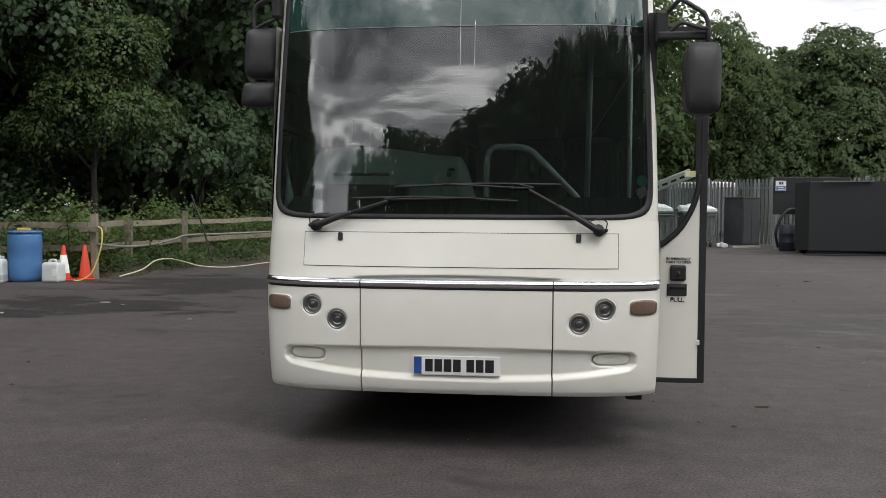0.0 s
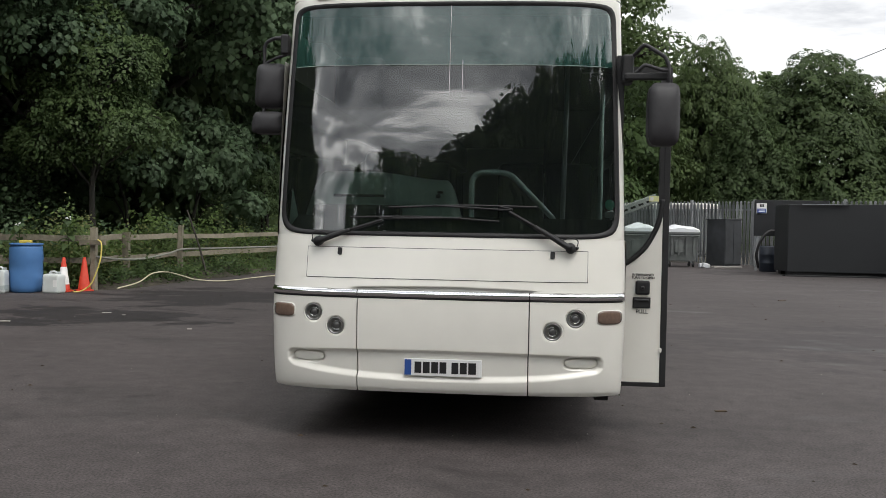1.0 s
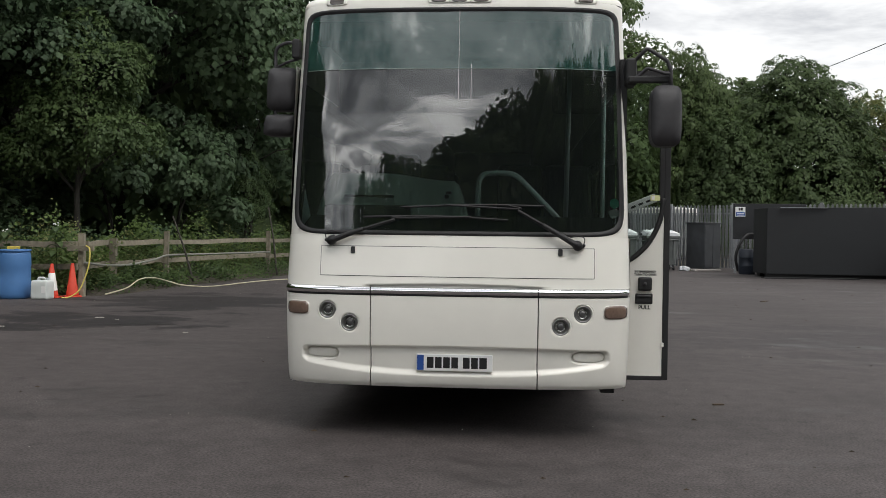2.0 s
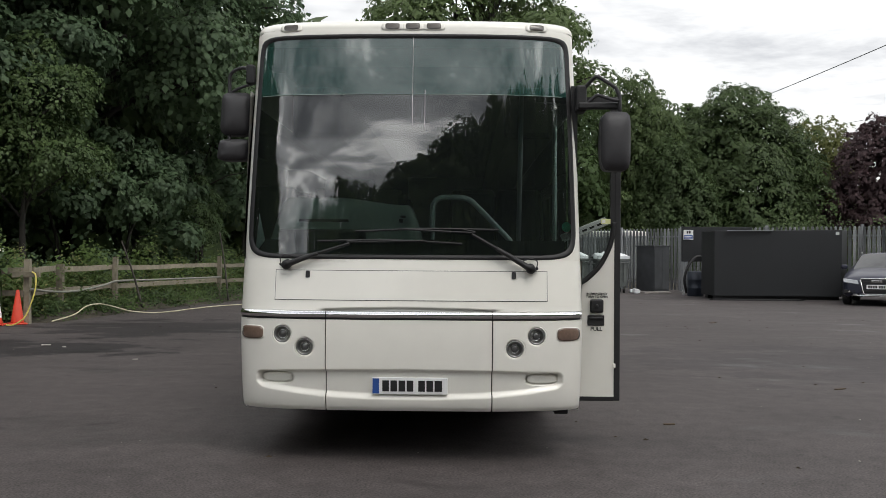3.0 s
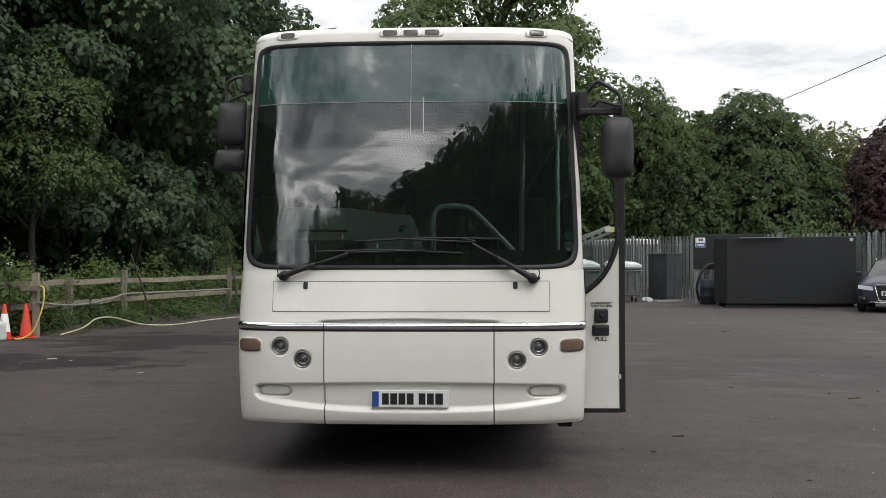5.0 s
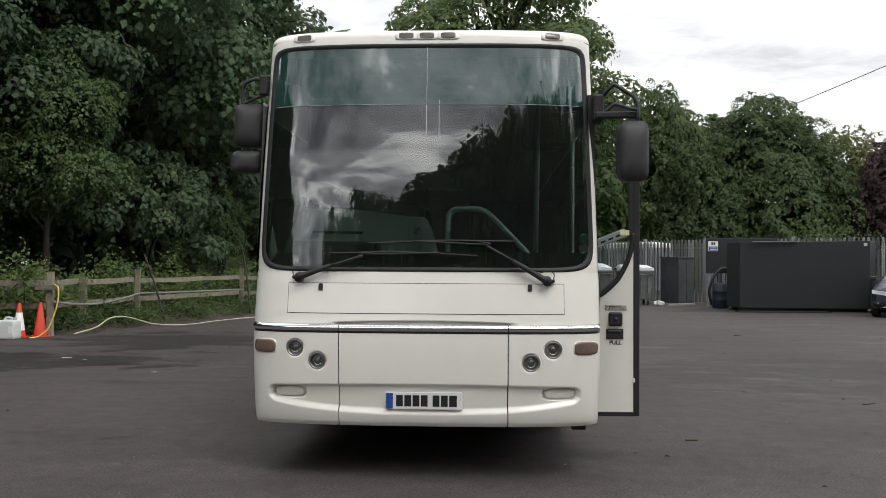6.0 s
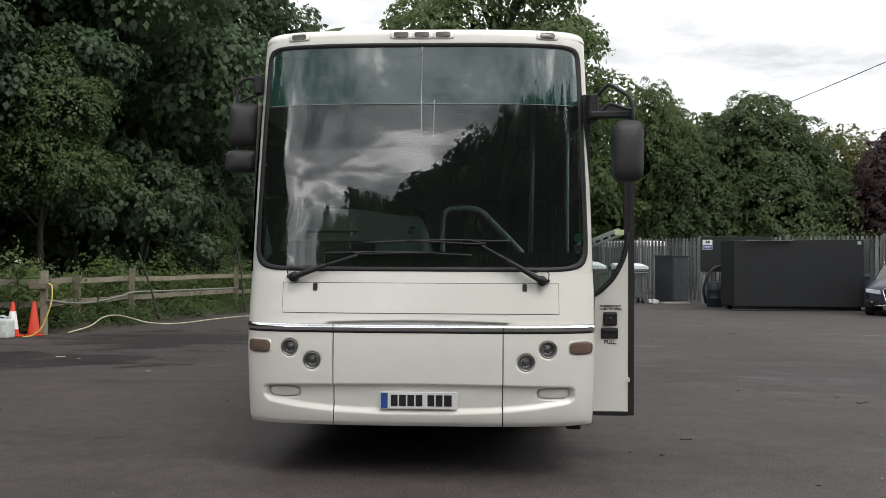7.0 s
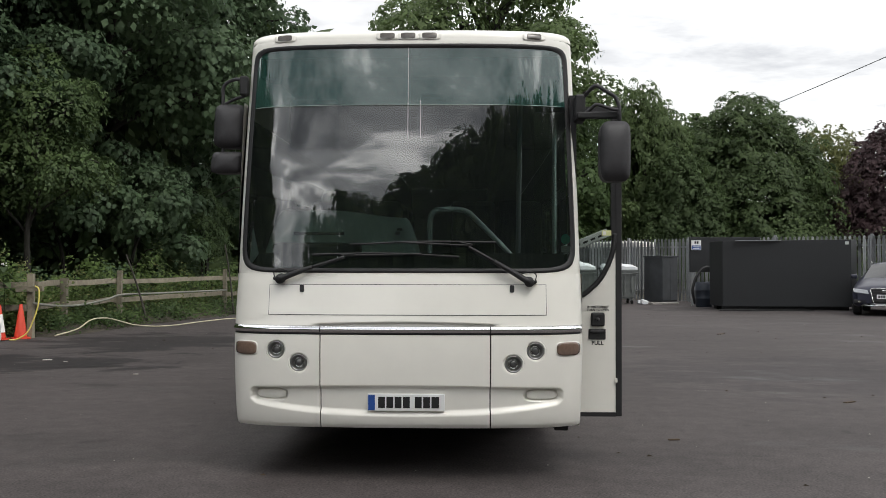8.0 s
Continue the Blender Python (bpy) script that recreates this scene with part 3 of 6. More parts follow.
beech = make_tree("copper_beech", "dark purple copper beech behind the steel fence", [((0, 0, 6.2), (3.4, 3.2, 3.2)), ((1.6, 0.2, 8.2), (2.2, 2.2, 1.9)), ((-2.0, -0.2, 4.6), (2.3, 2.2, 2.0)), ((-0.9, 0, 7.7), (1.8, 1.8, 1.6)), ((0.5, -1.0, 3.0), (3.6, 2.6, 2.2)), ((3.0, 0, 6.0), (2.4, 2.4, 2.4)), ((-2.6, 0.3, 2.6), (2.0, 2.0, 1.8))], 10.0, 0.35, M_COPPER, 41, (26.0, 48.5, 0.3), 0, spacing=0.62, pad=0.50, per=38, size=0.19, low=-0.6, jitter=0.4)

# the wood on the other side of the yard, behind the camera, and the trees that close the yard at its sides
far = make_tree("lime_tree", "tall green lime tree closing the yard's far sides", boughs(17, 30, 12.2, 5.4, 1.2, 0.42, (0.5, 0.7)), 12.4, 0.4, M_FAR, 33, (-1.0, -40.0, 0.0), group="trees round the yard", spacing=1.0, pad=0.9, per=18, size=0.38, low=-0.6, core=(1.6, 8, 1.8))
far.scale = (1.0, 1.0, 1.0)
for x, y, rz, k in ((1.4, -38.5, 90, 1.30), (5.8, -41.0, 10, 1.56), (10.5, -39.0, 180, 1.68), (15.5, -38.0, 250, 1.68), (20.5, -35.0, 30, 1.66), (26.0, -34.0, 110, 1.7), (30.0, -30.0, 80, 1.66), (34.0, -22.0, 170, 1.6),
                    (-33.0, -63.0, 35, 1.15), (-38.0, -57.0, 155, 1.1), (-39.0, -42.0, 75, 1.25), (-33.0, -27.0, 260, 1.35), (-5.0, -66.0, 210, 1.6), (-15.0, -68.0, 120, 1.66), (-25.0, -70.0, 60, 1.5),
                    (-28.0, -22.0, 50, 0.62), (-36.0, -34.0, 140, 0.7), (-31.0, -38.0, 250, 0.6), (-19.0, 3.0, 15, 1.1), (-20.0, -6.0, 95, 1.1), (-23.0, -15.0, 200, 1.1), (33.0, -10.0, 15, 1.2), (34.0, 2.0, 140, 1.2),
                    (-16.5, 27.0, 290, 1.2), (-13.0, 36.0, 20, 1.3), (-21.0, 13.0, 130, 1.2), (-22.0, 22.0, 230, 1.4), (-20.0, 33.0, 60, 1.4), (16.0, 61.0, 250, 0.98), (7.4, 55.0, 33, 1.05)):
    copy_thing(far, pose(x, y, 0.0, 0, 0, rz)).scale = (k, k, k)


# ---- coach ----
XC = -0.008
M_GLOSSBLACK = mat("gloss_black", (0.006, 0.006, 0.007), 0.4, vary=0.1, spec=0.2)
PROFILE = ((0.36, 0.065), (0.40, 0.035), (0.50, 0.012), (0.62, 0.0), (0.85, -0.008), (1.02, 0.0), (1.10, 0.018), (1.34, 0.062), (1.46, 0.085), (2.2, 0.155), (3.04, 0.262), (3.09, 0.270), (3.14, 0.290), (3.18, 0.335))


def front_y(z):
    z = min(max(z, PROFILE[0][0]), PROFILE[-1][0])
    for i in range(len(PROFILE) - 1):
        (a, ya), (b, yb) = PROFILE[i], PROFILE[i + 1]
        if z <= b:
            t = (z - a) / (b - a)
            pa = PROFILE[max(i - 1, 0)]
            pb = PROFILE[min(i + 2, len(PROFILE) - 1)]
            ma = (yb - pa[1]) / max(b - pa[0], 1e-6) * (b - a)
            mb = (pb[1] - ya) / max(pb[0] - a, 1e-6) * (b - a)
            return (2 * t ** 3 - 3 * t * t + 1) * ya + (t ** 3 - 2 * t * t + t) * ma + (-2 * t ** 3 + 3 * t * t) * yb + (t ** 3 - t * t) * mb
    return PROFILE[-1][1]


def half_width(z):
    return 1.231 - 0.012 * max(0.0, (0.9 - z) / 0.5) - 0.052 * max(0.0, (z - 1.2) / 1.9) ** 1.2


def front(x, z, out=0.0):
    """A point of the coach's front skin at x off its centre line and height z, moved outwards by out."""
    hw = half_width(z)
    u = min(abs(x) / hw, 0.9999)
    y = front_y(z) + 0.32 * (1 - (1 - u ** 3.0) ** (1 / 3.0))
    if out:
        e = 0.004
        px = (front(x + e, z) - front(x - e, z)) if abs(x) < hw - 0.01 else Vector((0.0, 1.0 if x > 0 else -1.0, 0.0))
        pz = front(x, z + e) - front(x, z - e)
        nrm = px.cross(pz).normalized()
        return Vector((XC + x, y, z)) + nrm * out
    return Vector((XC + x, y, z))


def spaced(a, b, n):
    return [a + (b - a) * i / (n - 1) for i in range(n)]


def wrap_xs(n, hw):
    """x stations from edge to edge, closer at the rounded corners."""
    return [hw * math.sin(math.pi / 2 * t) for t in spaced(-1, 1, n)]


def smoothstep(a, b, x):
    t = min(max((x - a) / (b - a), 0.0), 1.0)
    return t * t * (3 - 2 * t)


coach = thing("coach", "white single-deck coach parked with its front door open", "coach", (0, 0, 0))

LAMPS = ((-0.894, 0.902), (-0.732, 0.815), (0.890, 0.899), (0.738, 0.811))


def bumper_dent(x, z):
    """Depth of the smile-shaped recess, the fog lamp blanks and the lamp wells."""
    ax = abs(x)
    low = 0.462 + 0.080 * (ax / 1.08) ** 2.6
    top = 0.672 - 0.02 * (ax / 1.08) ** 2
    end = 1 - smoothstep(1.055, 1.085, ax + 4.5 * max(0.0, abs(z - 0.592) - 0.02) ** 1.5 * smoothstep(0.95, 1.08, ax))
    d = 0.030 * (1 - smoothstep(top - 0.030, top - 0.004, z)) * smoothstep(low - 0.012, low + 0.03, z) * end
    e = (abs(ax - 0.945) / 0.128) ** 3 + (abs(z - 0.592) / 0.044) ** 3
    d += 0.034 * (1 - smoothstep(0.86, 1.0, e))
    for lx, lz in LAMPS:
        r = math.hypot(x - lx, z - lz)
        d += 0.035 * (1 - smoothstep(0.056, 0.068, r))
    return d


def skin_patch(xf, z0, z1, nx, nz, depth=0.02, dent=None, out=0.0):
    """A panel of the front skin with a returned edge. xf(z) gives the x stations of a row."""
    bm = bmesh.new()
    zs = spaced(z0, z1, nz)
    rows = [[front(x, z, out - (dent(x, z) if dent else 0.0)) for x in xf(z)] for z in zs]
    vr = grid_mesh(bm, rows)
    # returned edges with their own corners, so that the arris stays crisp
    for i, flip in ((0, 0), (-1, 1)):
        edge = [[r[i] for r in rows], [front(xf(z)[i], z, out - depth - (dent(xf(z)[i], z) if dent else 0.0)) for z in zs]]
        grid_mesh(bm, edge[::-1] if flip else edge)
    for i, z, flip in ((0, z0, 1), (-1, z1, 0)):
        edge = [rows[i], [front(x, z, out - depth) for x in xf(z)]]
        grid_mesh(bm, edge if not flip else edge[::-1])
    return bm


def skin_disc(xc, zc, a, b, out, dome=0.0, power=2.0, rings=5, n=28, thick=0.01):
    """A rounded plate lying on the front skin."""
    bm = bmesh.new()

    def at(k, s, o):
        t = 2 * math.pi * k / n
        c, q = math.cos(t), math.sin(t)
        r = (abs(c) ** power + abs(q) ** power) ** (-1 / power)
        return front(xc + a * r * c * s, zc + b * r * q * s, o)
    mid = bm.verts.new(front(xc, zc, out + dome))
    prev = None
    for i in range(1, rings + 1):
        s = i / rings
        ring = [bm.verts.new(at(k, s, out + dome * (1 - s * s))) for k in range(n)]
        for k in range(n):
            if prev:
                bm.faces.new((prev[k], ring[k], ring[(k + 1) % n], prev[(k + 1) % n]))
            else:
                bm.faces.new((mid, ring[k], ring[(k + 1) % n]))
        prev = ring
    skirt = [bm.verts.new(at(k, 1.0, out - thick)) for k in range(n)]
    for k in range(n):
        bm.faces.new((prev[k], skirt[k], skirt[(k + 1) % n], prev[(k + 1) % n]))
    return bm


# lower front in three panels with narrow shut lines
GAP = 0.580
hw_x = lambda z: half_width(z)
part("bumper_panel", skin_patch(lambda z: [-hw_x(z) * math.sin(t) for t in spaced(math.pi / 2, math.asin((GAP + 0.004) / hw_x(z)), 110)], 0.37, 1.008, 60, 130, dent=bumper_dent), M_WHITE, coach, "white corner bumper panel with lamp wells", smooth=True)
part("bumper_panel", skin_patch(lambda z: spaced(-GAP + 0.004, GAP - 0.004, 60), 0.37, 1.008, 60, 130, dent=bumper_dent), M_WHITE, coach, "white central bumper panel", smooth=True)
part("bumper_panel", skin_patch(lambda z: [hw_x(z) * math.sin(t) for t in spaced(math.asin((GAP + 0.004) / hw_x(z)), math.pi / 2, 110)], 0.37, 1.008, 60, 130, dent=bumper_dent), M_WHITE, coach, "white corner bumper panel with lamp wells", smooth=True)
for x in (-0.945, 0.945):
    part("fog_lamp_blank", skin_disc(x, 0.592, 0.112, 0.033, -0.046, dome=0.006, power=3, rings=5, n=36, thick=0.012), M_WHITE, coach, "moulded fog lamp blank", smooth=True)
part("bumper_backing", skin_patch(lambda z: wrap_xs(60, hw_x(z) - 0.03), 0.38, 1.075, 60, 20, out=-0.13), M_BLACK, coach, smooth=True)

def brow(x, z):
    """The shallow crescent above the middle of the chrome strip."""
    return 0.022 * (1 - smoothstep(1.074 + 0.013 * (1 - (x / 0.62) ** 2), 1.082 + 0.013 * (1 - (x / 0.62) ** 2), z)) if abs(x) < 0.62 else 0.0


# front panel below the windscreen and its service flap
part("front_panel", skin_patch(lambda z: wrap_xs(80, hw_x(z)), 1.070, 1.425, 80, 64, dent=brow), M_WHITE, coach, smooth=True)
part("flap_seal", skin_patch(lambda z: spaced(-0.952, 0.965, 50), 1.139, 1.350, 50, 8, out=0.0015, depth=0.004), M_BLACK, coach)
flap = part("service_flap", skin_patch(lambda z: spaced(-0.948, 0.961, 50), 1.143, 1.346, 50, 8, out=0.004, depth=0.003), M_WHITE, coach, "white lift-up service flap", smooth=True)
for x in (-0.717, 0.727):
    part("flap_catch", skin_disc(x, 1.319, 0.015, 0.024, 0.011, power=8, n=24), M_BLACK, flap, "black flap catch")

# chrome strip: a half-round moulding in three lengths
for a, b in ((-1.205, -GAP - 0.003), (-GAP + 0.003, GAP - 0.003), (GAP + 0.003, 1.205)):
    bm = bmesh.new()
    xs = [1.231 * math.sin(t) for t in spaced(math.asin(a / 1.231), math.asin(b / 1.231), 40)]
    rows = [[front(x, 1.018 + 0.051 * k / 16, 0.016 * math.sin(math.pi * k / 16) ** 0.7) for x in xs] for k in range(17)]
    # black strip along the lower edge: the chrome's reflection of dark ground, put in as colour
    low = bmesh.new()
    grid_mesh(low, [[front(x, 1.009 + 0.010 * k / 6, 0.006 * math.sin(math.pi * k / 6) ** 0.8) for x in xs] for k in range(7)])
    part("dark_reflection_strip", low, M_GLOSSBLACK, coach, "black strip standing for the dark ground mirrored in the chrome", smooth=True)
    grid_mesh(bm, rows)
    part("chrome_strip", bm, M_CHROME, coach, "polished chrome strip", smooth=True)

# windscreen in its rubber, with the tinted band at the top
GX0, GX1, GZ0, GZ1 = 1.174, 1.122, 1.440, 3.045
def screen_edge(k, n, grow=0.0):
    """The rounded outline of the windscreen."""
    t = 2 * math.pi * k / n
    c, s = math.cos(t), math.sin(t)
    e = 26 if s > 0 else 15
    r = (abs(c) ** e + abs(s) ** e) ** (-1 / e)
    z = (GZ0 + GZ1) / 2 + ((GZ1 - GZ0) / 2 + grow) * r * s
    w = GX0 + (GX1 - GX0) * (z - GZ0) / (GZ1 - GZ0) + grow
    return w * r * c, z


def glass_ripple(x, z):
    """The faint waves that bent glass has towards its edge."""
    e = smoothstep(0.70, 1.1, -x)
    return e * (0.0007 * math.sin(z * 9 + 2 * math.sin(z * 3.1) + x * 6) + 0.00022 * math.sin(z * 27 + 9 * x + 2 * math.sin(z * 8)) + 0.0005 * math.sin(x * 24 + 1.5 * math.sin(z * 4)))


N_EDGE = 240
def screen_piece(z0, z1, material, name, label):
    bm = bmesh.new()
    zs = spaced(z0, z1, 90 if z1 - z0 > 0.6 else 30)
    rows = []
    for z in zs:
        w = GX0 + (GX1 - GX0) * (z - GZ0) / (GZ1 - GZ0)
        q = (z - (GZ0 + GZ1) / 2) / ((GZ1 - GZ0) / 2)
        e = 26 if q > 0 else 15
        w *= (max(1 - abs(q) ** e, 0.0)) ** (1 / e) if abs(q) > 0.7 else 1.0
        w = max(w, 0.9)
        rows.append([front(x, z, -0.004 + glass_ripple(x, z)) for x in [w * math.sin(math.pi / 2 * t) for t in spaced(-1, 1, 110)]])
    grid_mesh(bm, rows)
    ob = part(name, bm, material, coach, label, smooth=True)
    ob.data.materials.append(M_INNER)
    so = ob.modifiers.new("thickness", "SOLIDIFY")
    so.thickness, so.offset, so.use_rim, so.material_offset = 0.006, -1, False, 1
    return ob


screen_piece(GZ0, 2.610, M_GLASS, "windscreen", "large curved windscreen reflecting clouds and trees")
screen_piece(2.610, GZ1, M_BAND, "sun_strip", "green-tinted sun strip across the windscreen")

bm = bmesh.new()
rows = [[], [], [], []]
for k in range(N_EDGE + 1):
    for i, (grow, out) in enumerate(((-0.020, -0.002), (-0.006, 0.008), (0.007, 0.008), (0.013, -0.002))):
        x, z = screen_edge(k, N_EDGE, grow)
        rows[i].append(front(x, z, out))
grid_mesh(bm, rows)
part("windscreen_rubber", bm, M_BLACK, coach, "black windscreen rubber", smooth=True)

# white surround: from the rubber out to the corner of the body
bm = bmesh.new()
rows = [[] for _ in range(7)]
for k in range(N_EDGE + 1):
    x0, z0 = screen_edge(k, N_EDGE, 0.008)
    t = 2 * math.pi * k / N_EDGE
    c, s = math.cos(t), math.sin(t)
    r = max(abs(c), abs(s))
    z1 = (1.415 + 3.10) / 2 + (3.10 - 1.415) / 2 * s / r
    x1 = half_width(z1) * 0.9999 * c / r
    for i in range(7):
        f = i / 6
        rows[i].append(front(x0 + (x1 - x0) * f, z0 + (z1 - z0) * f, 0.0))
grid_mesh(bm, rows)
part("screen_surround", bm, M_WHITE, coach, smooth=True)

# roof cap with the marker lamp pods, then roof, sides and tail
def cap_point(x, v):
    """Front roof cap: v from 0 at the screen's head to 1 on the flat roof."""
    ang = v * math.pi / 2
    hw = half_width(3.1)
    u = min(abs(x) / hw, 0.9999)
    y0 = front(x, 3.10).y
    zt = 3.10 + 0.112 * math.sin(ang) * (1 - u ** 22) ** (1 / 6)
    return Vector((XC + x, y0 + 0.36 * (1 - math.cos(ang)), zt))


bm = bmesh.new()
hw31 = half_width(3.1)
grid_mesh(bm, [[cap_point(x, v) for x in [hw31 * math.sin(math.pi / 2 * t) for t in spaced(-1, 1, 90)]] for v in spaced(0, 1, 14)])
part("roof_cap", bm, M_WHITE, coach, smooth=True)
for x in (-0.895, -0.15, -0.002, 0.15, 0.893):
    pod = part("marker_pod", skin_disc(x, 3.113, 0.080, 0.028, 0.006, dome=0.003, power=5, thick=0.04), M_WHITE, coach, smooth=True)
    part("marker_lamp", skin_disc(x, 3.113, 0.052, 0.020, 0.012, dome=0.003, power=6, thick=0.014), M_MARKER, pod, "smoked marker lamp")

LEN = 11.8
bm = bmesh.new()
prof = [(1.237, 1.2), (1.237, 1.5), (1.225, 2.0), (1.205, 2.6), (1.187, 3.05), (1.15, 3.15), (1.05, 3.20), (0.7, 3.225), (0.0, 3.235)]
roof_line = [(x, z) for x, z in prof if z > 2.65]
roof_line = [(-x, z) for x, z in roof_line] + [(x, z) for x, z in roof_line[-2::-1]]
grid_mesh(bm, [[(XC + x, y, z - (0.045 if y < 1 else 0.015)) for x, z in roof_line] for y in (0.66, 1.4, 3, 6, 9, LEN)])
part("roof", bm, M_WHITE, coach, smooth=True)
for s in (-1, 1):
    bm = bmesh.new()
    y0 = 0.36 if s < 0 else 1.30
    low = [(1.215, 0.34), (1.237, 0.9), (1.237, 1.42)]
    grid_mesh(bm, [[(XC + s * x, y, z) for x, z in low] for y in (y0, 3, 6, 9, LEN)])
    if s > 0:
        grid_mesh(bm, [[(XC + s * x, y, z) for x, z in low] for y in (0.34, 0.50)])
    part("side_panel", bm, M_WHITE, coach)
    bm = bmesh.new()
    grid_mesh(bm, [[(XC + s * x, y, z) for x, z in ((1.237, 1.42), (1.225, 2.0), (1.20, 2.66))] for y in ((0.36 if s < 0 else 1.30), 3, 6, 9, LEN)])
    part("side_window", bm, M_DARKGLASS, coach, "long tinted side window")
for s in (-1, 1):
    bm = bmesh.new()
    grid_mesh(bm, [[(XC + s * x, y, z) for x, z in ((1.200, 2.58), (1.172, 2.95), (1.150, 3.06), (1.05, 3.10))] for y in (0.56, 0.72, 1.5, 6, LEN)])
    part("cab_header", bm, M_WHITE, coach)
part("door_pillar", boxed(XC + 1.15, 0.36, 0.40, XC + 1.20, 0.50, 2.70), M_BLACK, coach)
part("towing_bracket", boxed(1.02, 0.22, 0.33, 1.12, 0.34, 0.40), M_BLACK, coach, "small black bracket under the bumper", edge=0.01)
part("rear_panel", boxed(XC - 1.2, LEN - 0.03, 0.35, XC + 1.2, LEN, 3.15), M_WHITE, coach)
part("chassis", boxed(XC - 1.1, 0.5, 0.42, XC + 1.1, LEN - 0.2, 0.60), M_BLACK, coach)
for y in (2.5, 8.8):
    for s in (-1, 1):
        wheel = part("wheel", lathe(((0.20, -0.14), (0.46, -0.14), (0.50, -0.10), (0.50, 0.10), (0.46, 0.14), (0.20, 0.14)), 32, m=pose(XC + s * 1.05, y, 0.50, 0, 90, 0)), M_TYRE, coach, smooth=False)
        part("rim", lathe(((0.05, -0.12), (0.27, -0.12), (0.28, 0.145), (0.05, 0.10)), 24, m=pose(XC + s * 1.05, y, 0.50, 0, 90 * s, 0)), M_STEEL, wheel)

# lamps in their wells
M_BOWL = mat("lamp_bowl", (0.62, 0.62, 0.61), 0.22, 1.0, vary=0.1)
M_BOWLD = mat("dull_lamp_bowl", (0.32, 0.32, 0.31), 0.3, 0.9, vary=0.1)
M_SMOKE = mat("projector_lens", (0.05, 0.05, 0.05), 0.05, vary=0.1, coat=1.0)


def lamp(x, z, chrome):
    p = front(x, z, -0.028)
    n = (front(x, z, 0.01) - front(x, z)).normalized()
    n = (n + Vector((0, -0.8, 0))).normalized()
    m = Matrix.Translation(p) @ n.to_track_quat("Z", "Y").to_matrix().to_4x4()
    body = part("headlamp", lathe(((0.060, -0.03), (0.060, 0.016), (0.056, 0.022), (0.050, 0.022), (0.047, 0.012), (0.034, -0.012), (0.02, -0.02)), 32, m=m), M_BOWLD, coach, "round headlamp", smooth=True)
    part("lens", lathe(((0.027, -0.006), (0.026, 0.004), (0.021, 0.010), (0.012, 0.014), (0.003, 0.015)), 24, m=m), M_SMOKE, body, smooth=True)
    bm = bmesh.new()
    grid_mesh(bm, [[m @ Vector((r * math.cos(2 * math.pi * k / 28), r * math.sin(2 * math.pi * k / 28), o)) for k in range(29)] for r, o in ((0.0275, -0.008), (0.0285, 0.006), (0.0335, 0.006), (0.036, -0.004))])
    part("lens_ring", bm, M_BOWL, body, smooth=True)
    bm = bmesh.new()
    vr = []
    for r, o in ((0.0610, 0.018), (0.0650, 0.026), (0.0715, 0.024), (0.0745, 0.012)):
        vr.append([m @ Vector((r * math.cos(2 * math.pi * k / 32), r * math.sin(2 * math.pi * k / 32), o)) for k in range(33)])
    grid_mesh(bm, vr)
    part("bezel", bm, M_WHITE, body, smooth=True)


for i, (x, z) in enumerate(LAMPS):
    lamp(x, z, i % 2 == 0)
for x in (-1.112, 1.116):
    ind = part("indicator_bezel", skin_disc(x, 0.909, 0.090, 0.051, 0.0005, power=4.5, thick=0.02), M_WHITE, coach, smooth=True)
    part("indicator", skin_disc(x, 0.910, 0.082, 0.045, 0.006, dome=0.006, power=4, thick=0.02), M_AMBER, ind, "dull amber indicator lens", smooth=True)

# number plate, its characters as plain bars
M_PLATE = mat("plate_white", (0.74, 0.74, 0.74), 0.35, vary=0.03)
M_BLUE = mat("plate_blue", (0.02, 0.07, 0.28), 0.4, vary=0.1)
M_INK = mat("black_ink", (0.01, 0.01, 0.011), 0.5, vary=0.1)
plate = part("number_plate", boxed(-0.263, 0.014, 0.491, 0.263, 0.034, 0.607), M_PLATE, coach, "white number plate with plain dark bars", edge=0.004)
part("plate_band", boxed(-0.258, 0.0125, 0.497, -0.212, 0.016, 0.601), M_BLUE, plate)
x = -0.190
for i, w in enumerate((0.046, 0.046, 0.046, 0.046, 0, 0.046, 0.046, 0.052)):
    if w:
        part("character_bar", boxed(x, 0.0115, 0.512, x + w, 0.016, 0.588), M_INK, plate)
        x += w + 0.0105
    else:
        x += 0.024

# wipers
def skin_line(pts, out):
    return [front(x, z, out) for x, z in pts]


